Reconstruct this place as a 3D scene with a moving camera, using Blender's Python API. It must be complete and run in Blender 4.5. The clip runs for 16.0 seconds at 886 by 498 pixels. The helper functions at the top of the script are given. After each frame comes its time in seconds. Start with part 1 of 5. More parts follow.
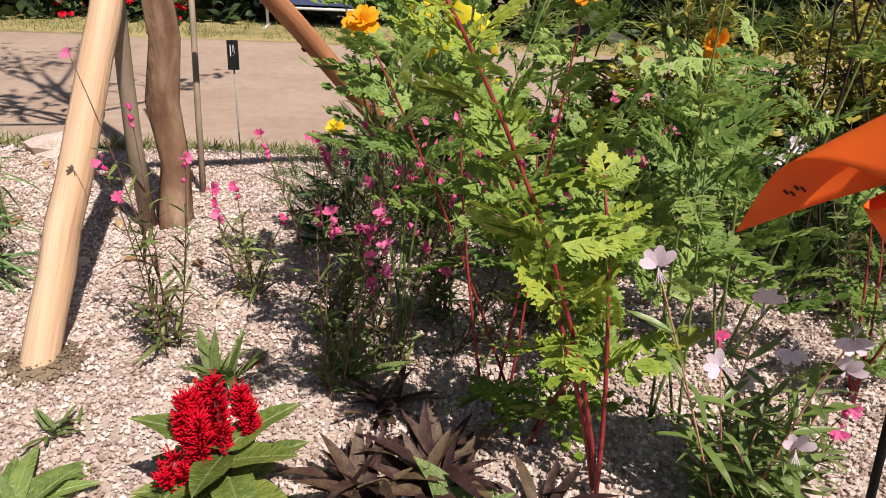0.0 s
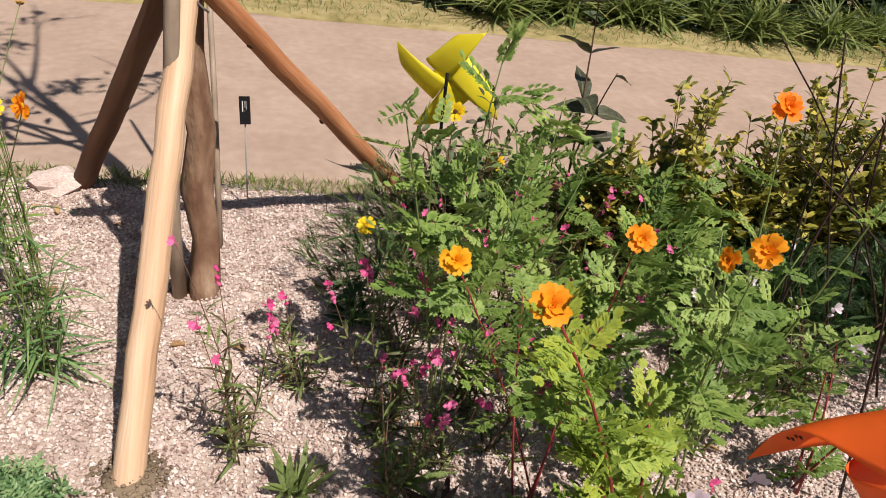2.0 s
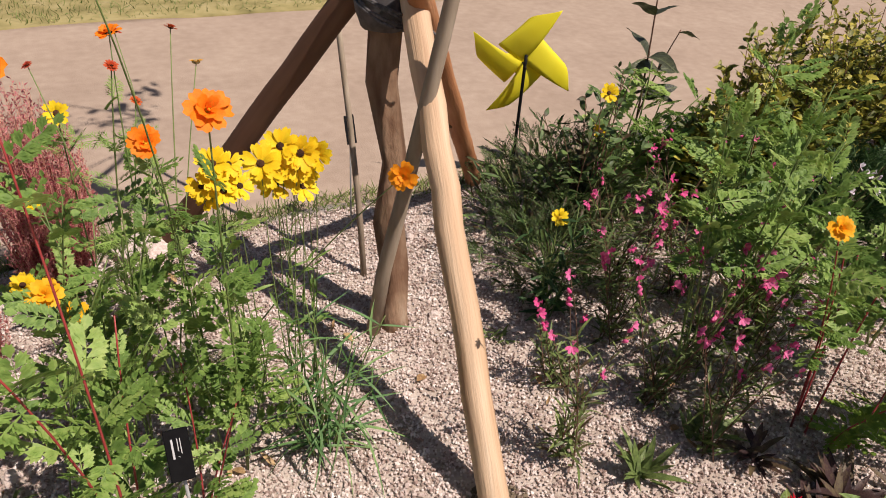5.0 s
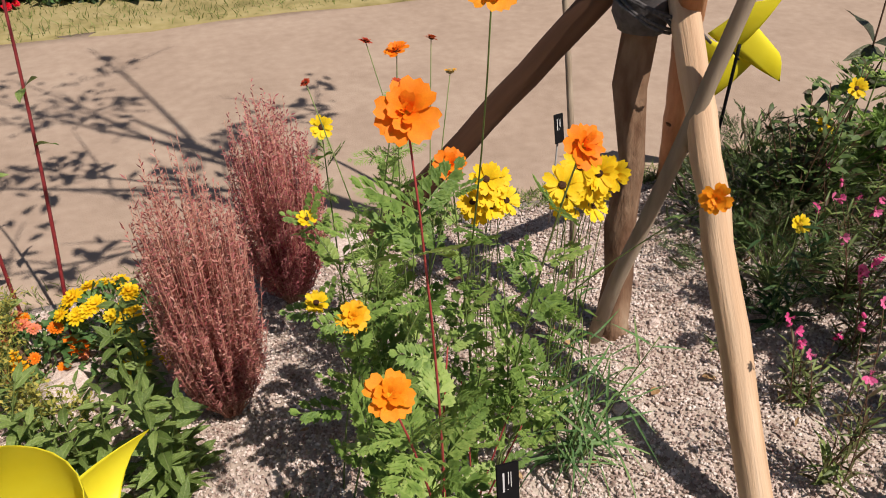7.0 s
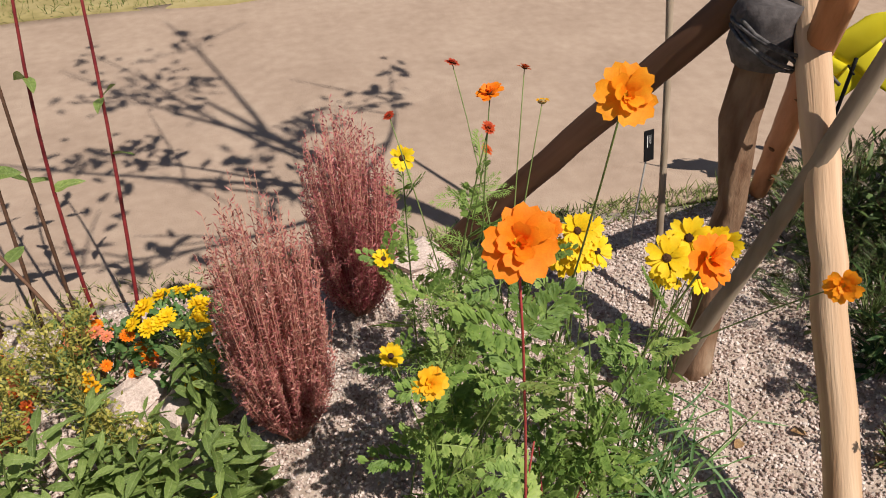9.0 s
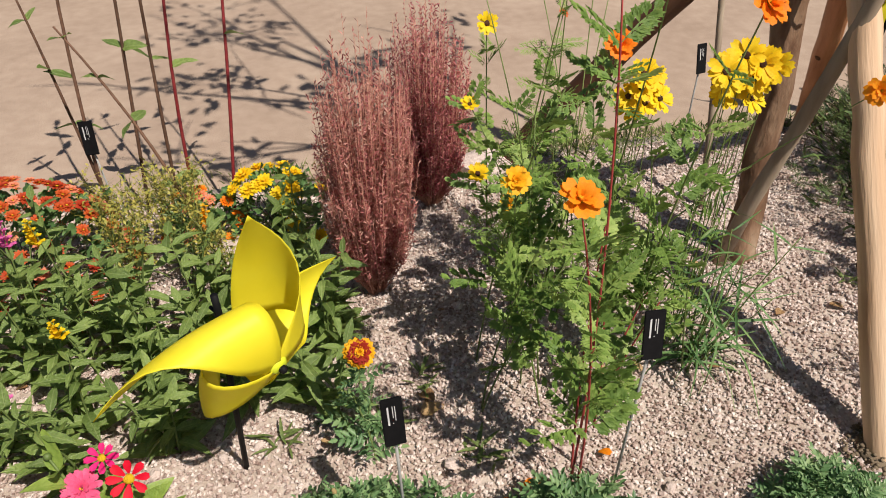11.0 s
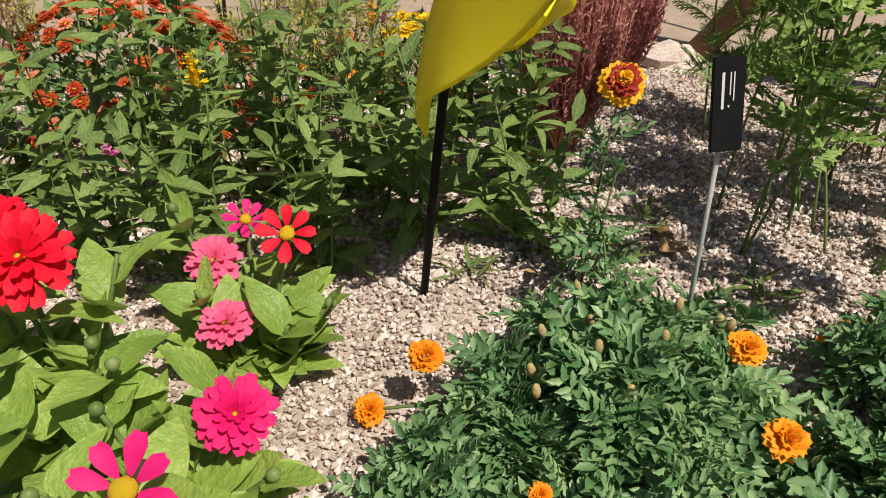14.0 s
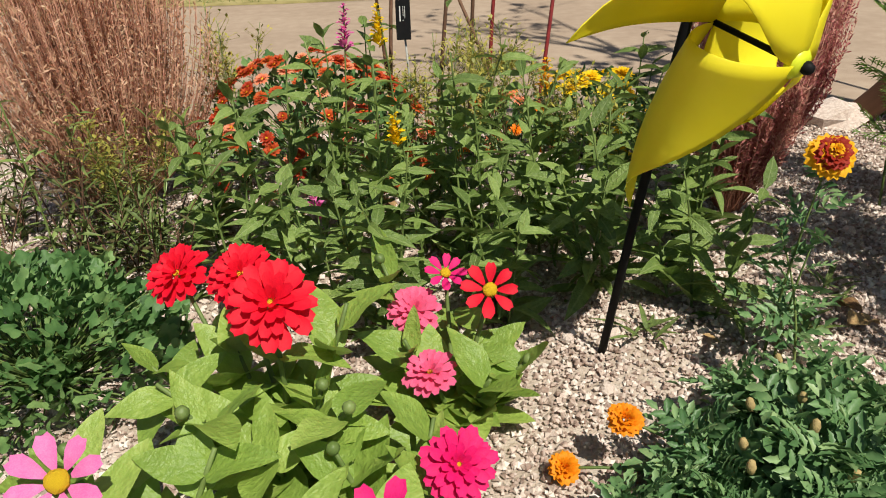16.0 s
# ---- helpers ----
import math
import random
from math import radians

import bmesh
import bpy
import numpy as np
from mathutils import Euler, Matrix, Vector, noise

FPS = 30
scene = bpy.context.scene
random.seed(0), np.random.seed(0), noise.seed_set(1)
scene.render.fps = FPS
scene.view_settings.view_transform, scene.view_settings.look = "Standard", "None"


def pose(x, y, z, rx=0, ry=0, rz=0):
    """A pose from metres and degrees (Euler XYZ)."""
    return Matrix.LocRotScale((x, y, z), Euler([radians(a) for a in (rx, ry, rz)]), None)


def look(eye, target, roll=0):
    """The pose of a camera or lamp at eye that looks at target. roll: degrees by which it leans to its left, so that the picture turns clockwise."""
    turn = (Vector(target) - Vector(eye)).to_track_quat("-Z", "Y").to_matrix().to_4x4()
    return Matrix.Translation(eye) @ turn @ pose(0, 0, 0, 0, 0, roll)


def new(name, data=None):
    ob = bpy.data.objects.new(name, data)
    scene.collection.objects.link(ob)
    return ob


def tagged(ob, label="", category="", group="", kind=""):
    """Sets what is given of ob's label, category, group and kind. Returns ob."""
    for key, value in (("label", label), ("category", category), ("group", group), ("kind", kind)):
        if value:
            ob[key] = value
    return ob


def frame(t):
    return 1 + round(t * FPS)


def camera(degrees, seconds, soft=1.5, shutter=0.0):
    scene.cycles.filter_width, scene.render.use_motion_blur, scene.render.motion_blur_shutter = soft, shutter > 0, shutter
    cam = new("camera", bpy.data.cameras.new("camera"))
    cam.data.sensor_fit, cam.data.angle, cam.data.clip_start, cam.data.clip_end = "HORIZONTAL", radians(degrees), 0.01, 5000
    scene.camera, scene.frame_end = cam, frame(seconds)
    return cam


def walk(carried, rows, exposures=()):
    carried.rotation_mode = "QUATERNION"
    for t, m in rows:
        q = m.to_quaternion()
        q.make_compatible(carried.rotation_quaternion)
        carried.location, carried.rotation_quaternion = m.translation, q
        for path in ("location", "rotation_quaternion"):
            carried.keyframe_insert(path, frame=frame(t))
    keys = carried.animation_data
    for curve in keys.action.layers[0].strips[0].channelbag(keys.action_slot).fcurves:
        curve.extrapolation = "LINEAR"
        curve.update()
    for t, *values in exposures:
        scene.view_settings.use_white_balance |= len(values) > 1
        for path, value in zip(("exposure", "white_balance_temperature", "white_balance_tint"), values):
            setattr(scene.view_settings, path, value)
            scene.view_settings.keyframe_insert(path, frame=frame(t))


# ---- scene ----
cam = camera(64.2, 16.0, soft=1.0)
PATH = [
    (0, (-0.231, 0.313, 1.004), (-0.102, 2.119, 0.155), 2.9),
    (0.5, (-0.237, 0.312, 1.024), (-0.105, 2.136, 0.215), 2.5),
    (1, (-0.26, 0.345, 1.149), (-0.118, 2.138, 0.273), 2.6),
    (1.5, (-0.411, 0.361, 1.467), (-0.215, 2.079, 0.463), 5.3),
    (2, (-0.582, 0.395, 1.626), (-0.236, 2.057, 0.568), 8.1),
    (2.5, (-0.653, 0.483, 1.624), (0.007, 2.024, 0.533), 11.5),
    (3, (-0.786, 0.52, 1.662), (0.092, 1.952, 0.576), 12.2),
    (3.5, (-1.069, 0.528, 1.677), (-0.046, 1.88, 0.616), 11.8),
    (4, (-1.375, 0.517, 1.694), (-0.339, 1.863, 0.638), 9.9),
    (4.5, (-1.609, 0.665, 1.656), (-0.681, 2.061, 0.565), 6.6),
    (5, (-1.846, 0.813, 1.661), (-1.006, 2.245, 0.545), 4.8),
    (5.2, (-1.931, 0.817, 1.668), (-1.133, 2.265, 0.542), 3.7),
    (7.3, (-2.203, 1.208, 1.716), (-1.655, 2.712, 0.518), 0.3),
    (7.5, (-2.182, 1.29, 1.77), (-1.659, 2.774, 0.536), 0.7),
    (8, (-2.153, 1.352, 1.795), (-1.668, 2.829, 0.536), 0.6),
    (8.2, (-2.127, 1.4, 1.81), (-1.667, 2.849, 0.51), 0.6),
    (10.3, (-2.387, 1.031, 1.711), (-2.026, 2.582, 0.501), -1.1),
    (10.5, (-2.407, 1.0, 1.676), (-2.055, 2.532, 0.441), -0.8),
    (11, (-2.429, 0.883, 1.599), (-2.104, 2.417, 0.358), -0.4),
    (11.5, (-2.513, 0.873, 1.407), (-2.227, 2.418, 0.169), -0.8),
    (12, (-2.617, 0.947, 0.976), (-2.358, 2.517, -0.235), -1.6),
    (12.5, (-2.686, 0.923, 0.843), (-2.471, 2.543, -0.31), -2.7),
    (13, (-2.704, 0.959, 0.803), (-2.443, 2.593, -0.32), -1.6),
    (13.5, (-2.712, 0.977, 0.799), (-2.444, 2.639, -0.28), -0.4),
    (14, (-2.778, 0.979, 0.779), (-2.606, 2.673, -0.27), -1.2),
    (14.5, (-2.884, 0.971, 0.794), (-2.797, 2.685, -0.233), -1.8),
    (15, (-2.934, 0.959, 0.813), (-2.918, 2.69, -0.189), -2.4),
    (15.5, (-2.946, 0.964, 0.822), (-2.993, 2.707, -0.157), -2.8),
    (16, (-2.929, 0.965, 0.833), (-3.037, 2.724, -0.114), -2.9),
]
walk(cam, [(t, look(eye, target, roll)) for t, eye, target, roll in PATH], exposures=((0.0, 0.24, 6500, 18), (4.0, 0.15, 6500, 18), (8.0, 0.04, 6500, 14), (12.0, 0.10, 6500, 12), (16.0, 0.14, 6500, 4)))

# ---------------------------------------------------------------- light
SUN_EL, SUN_AZ = 57.0, 146.0
world = bpy.data.worlds.new("sky")
scene.world = world
world.use_nodes = True
wn = world.node_tree
sky = wn.nodes.new("ShaderNodeTexSky")
sky.sky_type, sky.sun_disc = "NISHITA", False
sky.sun_elevation, sky.sun_rotation = radians(SUN_EL), radians(SUN_AZ)
wn.links.new(sky.outputs[0], wn.nodes["Background"].inputs[0])
wn.nodes["Background"].inputs[1].default_value = 0.05
sun_data = bpy.data.lights.new("sun", "SUN")
sun_data.energy, sun_data.angle, sun_data.color = 5.0, radians(0.53), (1.0, 0.93, 0.82)
sun = new("sun", sun_data)
az, el = radians(SUN_AZ), radians(SUN_EL)
to_sun = Vector((math.sin(az) * math.cos(el), math.cos(az) * math.cos(el), math.sin(el)))
sun.matrix_world = look(to_sun * 30, (0, 0, 0))


# ---------------------------------------------------------------- materials
def ramp(nt, stops):
    r = nt.nodes.new("ShaderNodeValToRGB")
    while len(r.color_ramp.elements) < len(stops):
        r.color_ramp.elements.new(0.5)
    for e, (p, c) in zip(r.color_ramp.elements, stops):
        e.position, e.color = p, (*c, 1)
    return r


def material(name, colors, rough=0.7, scale=30.0, bump=0.3, bump_scale=200.0, spec=0.3, translucent=0.0, stretch=(1, 1, 1),
             vary=0.25, island=False, distance=0.002, veins=0.0):
    """Colours mixed by two scales of noise, a random shift per object or per loose piece, and a fine relief."""
    m = bpy.data.materials.new(name)
    m.use_nodes = True
    nt = m.node_tree
    bsdf, out = nt.nodes["Principled BSDF"], nt.nodes["Material Output"]
    L = nt.links.new
    co = nt.nodes.new("ShaderNodeTexCoord")
    mp = nt.nodes.new("ShaderNodeMapping")
    mp.inputs["Scale"].default_value = stretch
    L(co.outputs["Object"], mp.inputs[0])
    n1 = nt.nodes.new("ShaderNodeTexNoise")
    n1.inputs["Scale"].default_value, n1.inputs["Detail"].default_value = scale, 6
    n2 = nt.nodes.new("ShaderNodeTexNoise")
    n2.inputs["Scale"].default_value, n2.inputs["Detail"].default_value = scale * 0.13, 3
    L(mp.outputs[0], n1.inputs[0]), L(mp.outputs[0], n2.inputs[0])
    add = nt.nodes.new("ShaderNodeMath")
    add.operation = "ADD"
    L(n1.outputs[0], add.inputs[0]), L(n2.outputs[0], add.inputs[1])
    half = nt.nodes.new("ShaderNodeMath")
    half.operation, half.inputs[1].default_value = "MULTIPLY_ADD", 0.5
    half.inputs[2].default_value = 0.0
    L(add.outputs[0], half.inputs[0])
    spread = nt.nodes.new("ShaderNodeMath")
    spread.operation, spread.inputs[1].default_value, spread.inputs[2].default_value = "MULTIPLY_ADD", 2.0, -0.5
    L(half.outputs[0], spread.inputs[0])
    if island:
        rnd = nt.nodes.new("ShaderNodeNewGeometry").outputs["Random Per Island"]
    else:
        rnd = nt.nodes.new("ShaderNodeObjectInfo").outputs["Random"]
    shift = nt.nodes.new("ShaderNodeMath")
    shift.operation, shift.inputs[1].default_value = "MULTIPLY_ADD", vary * 2
    L(rnd, shift.inputs[0]), L(spread.outputs[0], shift.inputs[2])
    sub = nt.nodes.new("ShaderNodeMath")
    sub.operation, sub.inputs[1].default_value = "SUBTRACT", vary
    L(shift.outputs[0], sub.inputs[0])
    k = len(colors)
    r = ramp(nt, [(0.15 + 0.7 * i / max(1, k - 1), c) for i, c in enumerate(colors)])
    L(sub.outputs[0], r.inputs[0])
    L(r.outputs[0], bsdf.inputs["Base Color"])
    bsdf.inputs["Roughness"].default_value = rough
    bsdf.inputs["Specular IOR Level"].default_value = spec
    if bump:
        nb = nt.nodes.new("ShaderNodeTexNoise")
        nb.inputs["Scale"].default_value, nb.inputs["Detail"].default_value = bump_scale, 4
        L(mp.outputs[0], nb.inputs[0])
        b = nt.nodes.new("ShaderNodeBump")
        b.inputs["Strength"].default_value, b.inputs["Distance"].default_value = bump, distance
        L(nb.outputs[0], b.inputs["Height"])
        L(b.outputs[0], bsdf.inputs["Normal"])
    if veins:
        # midrib and side veins along a leaf that is one long in its own space
        sep = nt.nodes.new("ShaderNodeSeparateXYZ")
        L(co.outputs["Object"], sep.inputs[0])

        def calc(op, a, b_=0.0, c_=0.0):
            n = nt.nodes.new("ShaderNodeMath")
            n.operation = op
            for s_, v_ in zip(n.inputs, (a, b_, c_)):
                if isinstance(v_, (int, float)):
                    s_.default_value = v_
                else:
                    L(v_, s_)
            return n.outputs[0]

        ax = calc("ABSOLUTE", sep.outputs[0])
        rib = calc("SUBTRACT", 1.0, calc("MULTIPLY", ax, 45.0))
        rib = calc("MAXIMUM", rib, 0.0)
        wave = calc("SINE", calc("MULTIPLY", calc("SUBTRACT", sep.outputs[1], calc("MULTIPLY", ax, 0.9)), 62.0))
        side_v = calc("POWER", calc("MAXIMUM", wave, 0.0), 5.0)
        both = calc("MINIMUM", calc("ADD", rib, calc("MULTIPLY", side_v, 0.22)), 1.0)
        pale = nt.nodes.new("ShaderNodeMix")
        pale.data_type = "RGBA"
        L(calc("MULTIPLY", both, veins), pale.inputs["Factor"])
        L(r.outputs[0], pale.inputs["A"])
        pale.inputs["B"].default_value = (0.50, 0.58, 0.26, 1)
        L(pale.outputs["Result"], bsdf.inputs["Base Color"])
        vb = nt.nodes.new("ShaderNodeBump")
        vb.inputs["Strength"].default_value, vb.inputs["Distance"].default_value, vb.invert = min(0.35, veins), 0.012, True
        L(both, vb.inputs["Height"])
        if bump:
            L(b.outputs[0], vb.inputs["Normal"])
        L(vb.outputs[0], bsdf.inputs["Normal"])
    if translucent:
        tr = nt.nodes.new("ShaderNodeBsdfTranslucent")
        L(r.outputs[0], tr.inputs[0])
        mix = nt.nodes.new("ShaderNodeMixShader")
        mix.inputs[0].default_value = translucent
        L(bsdf.outputs[0], mix.inputs[1]), L(tr.outputs[0], mix.inputs[2])
        L(mix.outputs[0], out.inputs[0])
    return m


def leafy(name, a, b, c, rough=0.5, trans=0.3, island=True, vary=0.3, scale=40):
    return material(name, (a, b, c), rough, scale, 0.25, 300, 0.35, trans, vary=vary, island=island)


def petal(name, a, b, rough=0.55, trans=0.3):
    return material(name, (a, b), rough, 60, 0.2, 400, 0.25, trans, vary=0.25)


M_GRAVEL = material("gravel_stone", ((0.29, 0.205, 0.17), (0.49, 0.38, 0.33), (0.63, 0.52, 0.465), (0.76, 0.67, 0.615)), 0.9, 90, 0.4, 300, 0.2,
                    vary=0.36, island=True)
M_GRIT = material("gravel_grit", ((0.30, 0.235, 0.19), (0.46, 0.375, 0.315), (0.60, 0.515, 0.45)), 0.95, 60, 1.0, 160, 0.1, vary=0.05, distance=0.006)
M_PATH = material("path_sand", ((0.33, 0.245, 0.185), (0.385, 0.29, 0.222), (0.44, 0.34, 0.262)), 0.9, 14, 0.6, 120, 0.15, vary=0.02, distance=0.005)
M_EARTH = material("earth", ((0.12, 0.09, 0.06), (0.20, 0.155, 0.105), (0.27, 0.21, 0.14)), 0.95, 5, 0.6, 60, 0.1, vary=0.02)
M_DRYLAWN = material("dry_lawn", ((0.16, 0.14, 0.055), (0.30, 0.25, 0.11), (0.40, 0.33, 0.17)), 0.95, 7, 0.6, 90, 0.1, vary=0.02)
M_POLE = material("peeled_wood", ((0.34, 0.18, 0.09), (0.55, 0.36, 0.22), (0.655, 0.465, 0.305), (0.77, 0.60, 0.435)), 0.62, 30, 0.7, 120, 0.3, stretch=(1, 1, 0.06), vary=0.05, distance=0.004)
M_POLE_RED = material("reddish_wood", ((0.14, 0.05, 0.02), (0.36, 0.145, 0.06), (0.47, 0.215, 0.10), (0.60, 0.34, 0.19)), 0.62, 26, 0.7, 110, 0.3, stretch=(1, 1, 0.12), vary=0.05, distance=0.004)
M_POLE_DARK = material("dark_stained_wood", ((0.10, 0.05, 0.028), (0.17, 0.085, 0.05), (0.25, 0.14, 0.08)), 0.7, 22, 0.4, 90, 0.25, stretch=(1, 1, 0.09), vary=0.1)
M_KNOT = material("wood_knot", ((0.10, 0.05, 0.025), (0.20, 0.11, 0.055)), 0.8, 60, 0.5, 200, 0.2)
M_BARK = material("tree_bark", ((0.08, 0.040, 0.025), (0.18, 0.10, 0.06), (0.30, 0.195, 0.125), (0.50, 0.385, 0.28)), 0.85, 17, 0.9, 60, 0.2, stretch=(1, 1, 0.4), vary=0.05, distance=0.006)
M_LIMB = material("grey_limb_bark", ((0.20, 0.15, 0.105), (0.33, 0.26, 0.19), (0.45, 0.37, 0.28)), 0.8, 30, 0.5, 120, 0.2, stretch=(1, 1, 0.2), vary=0.1)
M_ROPE = material("grey_rope", ((0.07, 0.065, 0.065), (0.16, 0.15, 0.15), (0.30, 0.29, 0.28)), 0.9, 90, 0.8, 300, 0.1, vary=0.2)
M_WRAP = material("dark_rubber_wrap", ((0.035, 0.030, 0.030), (0.075, 0.066, 0.066), (0.14, 0.125, 0.125)), 0.75, 40, 0.6, 120, 0.3)
M_BLACK = material("black_plastic", ((0.005, 0.005, 0.006), (0.010, 0.010, 0.011)), 0.6, 60, 0.1, 300, 0.12)
M_PRINT = material("white_print", ((0.5, 0.5, 0.5), (0.62, 0.62, 0.62)), 0.6, 60, 0)
M_WIRE = material("grey_metal_stake", ((0.25, 0.25, 0.24), (0.42, 0.42, 0.40)), 0.45, 80, 0.2, 300, 0.5)
M_PW_Y = material("yellow_sheet", ((0.86, 0.755, 0.02), (0.93, 0.84, 0.045)), 0.5, 12, 0.25, 60, 0.4, 0.32, vary=0.1)
M_PW_O = material("orange_sheet", ((0.85, 0.135, 0.012), (0.93, 0.185, 0.02)), 0.5, 12, 0.25, 60, 0.4, 0.32, vary=0.1)
M_CAP = material("lime_cap", ((0.62, 0.70, 0.02), (0.72, 0.80, 0.04)), 0.35, 40, 0, 100, 0.5)
M_INK = material("pen_ink", ((0.02, 0.015, 0.01), (0.05, 0.03, 0.02)), 0.6, 60, 0)

G_COSMOS = leafy("cosmos_leaf", (0.15, 0.255, 0.055), (0.285, 0.42, 0.10), (0.44, 0.55, 0.17), trans=0.38, island=False, rough=0.45, scale=6)
G_LIME = leafy("lime_cosmos_leaf", (0.16, 0.26, 0.04), (0.30, 0.42, 0.06), (0.44, 0.50, 0.07), island=False)
G_DARK = leafy("dark_green_leaf", (0.022, 0.055, 0.018), (0.045, 0.10, 0.03), (0.085, 0.16, 0.045))
G_BUSH = leafy("mixed_bush_leaf", (0.075, 0.05, 0.026), (0.075, 0.13, 0.04), (0.17, 0.25, 0.075))
G_MARI = leafy("marigold_leaf", (0.075, 0.165, 0.06), (0.17, 0.30, 0.12), (0.33, 0.46, 0.21), rough=0.4)
G_ZIN = material("zinnia_leaf", ((0.23, 0.345, 0.062), (0.315, 0.44, 0.085), (0.41, 0.52, 0.125)), 0.42, 7, 0.5, 14, 0.5, 0.32, vary=0.3, veins=0.06, distance=0.008)
G_SOL = material("lance_leaf", ((0.13, 0.20, 0.047), (0.215, 0.31, 0.075), (0.31, 0.41, 0.115)), 0.42, 7, 0.4, 14, 0.5, 0.3, vary=0.3, veins=0.35, distance=0.02)
G_GAURA = leafy("gaura_leaf", (0.10, 0.065, 0.035), (0.13, 0.19, 0.055), (0.27, 0.34, 0.10))
G_MUM = leafy("mum_leaf", (0.065, 0.145, 0.045), (0.13, 0.25, 0.08), (0.24, 0.37, 0.13))
G_GRASS = leafy("grass_blade", (0.09, 0.13, 0.03), (0.17, 0.23, 0.055), (0.28, 0.31, 0.10))
G_GOLD = leafy("golden_shrub_leaf", (0.07, 0.095, 0.02), (0.24, 0.24, 0.035), (0.56, 0.48, 0.085), vary=0.42)
G_GOLDROD = leafy("goldenrod_floret", (0.24, 0.24, 0.05), (0.42, 0.39, 0.08), (0.58, 0.50, 0.12))
G_PURPLE = leafy("purple_leaf", (0.032, 0.017, 0.018), (0.075, 0.038, 0.034), (0.15, 0.11, 0.055), trans=0.2, island=False)
G_CELO = material("celosia_leaf", ((0.075, 0.12, 0.025), (0.15, 0.21, 0.04), (0.26, 0.31, 0.07)), 0.45, 7, 0.4, 14, 0.45, 0.3, vary=0.3, veins=0.35, distance=0.02)
G_DUSK = material("dusky_leaf", ((0.03, 0.035, 0.02), (0.06, 0.065, 0.035), (0.10, 0.11, 0.05)), 0.45, 7, 0.4, 14, 0.45, 0.15, vary=0.3, veins=0.2, distance=0.02)
G_DRY = leafy("dry_leaf", (0.16, 0.085, 0.04), (0.33, 0.19, 0.09), (0.52, 0.36, 0.17), island=False, trans=0.15)
G_KOCHIA = leafy("kochia_pink", (0.36, 0.105, 0.105), (0.56, 0.215, 0.20), (0.78, 0.46, 0.37), trans=0.4)
G_KOCHIA_RED = leafy("kochia_magenta", (0.34, 0.085, 0.10), (0.54, 0.165, 0.18), (0.72, 0.34, 0.32), trans=0.42)
G_KOCHIA_TAN = leafy("kochia_tan", (0.46, 0.25, 0.15), (0.66, 0.40, 0.26), (0.82, 0.58, 0.40), trans=0.45)
# far shrub leaves: deep shade under trees is put into this near-black green
G_FAR = leafy("shade_toned_hedge_leaf", (0.012, 0.025, 0.01), (0.03, 0.055, 0.02), (0.065, 0.10, 0.035), trans=0.15)
S_RED = material("red_stem", ((0.20, 0.022, 0.028), (0.38, 0.055, 0.05)), 0.45, 50, 0.2, 300, 0.4)
S_GREEN = material("green_stem", ((0.10, 0.15, 0.04), (0.20, 0.26, 0.08)), 0.5, 50, 0.2, 300, 0.3)
S_BROWN = material("brown_stem", ((0.10, 0.055, 0.035), (0.24, 0.13, 0.085)), 0.7, 50, 0.3, 300, 0.2)
S_PINK = material("pinkish_stem", ((0.42, 0.17, 0.13), (0.62, 0.34, 0.24)), 0.6, 50, 0.2, 300, 0.3)
S_BLACK = material("blackened_stem", ((0.022, 0.013, 0.012), (0.07, 0.04, 0.033)), 0.7, 50, 0.3, 300, 0.2)
P_ORANGE = petal("orange_petal", (0.87, 0.275, 0.008), (0.95, 0.40, 0.015))
P_DEEP = petal("deep_orange_petal", (0.89, 0.205, 0.008), (0.96, 0.31, 0.012))
P_AMBER = petal("amber_petal", (0.90, 0.42, 0.01), (0.95, 0.55, 0.02))
P_YELLOW = petal("yellow_petal", (0.90, 0.58, 0.008), (0.94, 0.71, 0.02))
P_RED = petal("red_petal", (0.66, 0.003, 0.022), (0.82, 0.008, 0.036))
P_PINK = petal("pink_petal", (0.80, 0.10, 0.24), (0.90, 0.19, 0.36))
P_MAGENTA = petal("magenta_petal", (0.72, 0.006, 0.14), (0.84, 0.02, 0.22))
P_LILAC = petal("lilac_pink_petal", (0.80, 0.16, 0.46), (0.88, 0.28, 0.58))
P_GAURA = petal("gaura_pink_petal", (0.74, 0.05, 0.24), (0.86, 0.24, 0.45))
P_WHITE = petal("white_petal", (0.74, 0.60, 0.70), (0.84, 0.78, 0.82))
P_RUST = petal("rust_petal", (0.44, 0.035, 0.018), (0.66, 0.14, 0.03))
P_BLUSH = petal("blush_petal", (0.80, 0.24, 0.13), (0.86, 0.38, 0.22))
P_MAROON = petal("maroon_petal", (0.30, 0.018, 0.012), (0.48, 0.045, 0.015))
C_YELLOW = material("yellow_disc", ((0.62, 0.36, 0.01), (0.85, 0.58, 0.03)), 0.7, 300, 0.8, 700, 0.2)
C_DARK = material("dark_disc", ((0.035, 0.014, 0.01), (0.10, 0.045, 0.02)), 0.8, 300, 0.8, 700, 0.2)
C_BUD = material("tan_bud", ((0.30, 0.22, 0.10), (0.48, 0.36, 0.16)), 0.7, 200, 0.6, 500, 0.2)


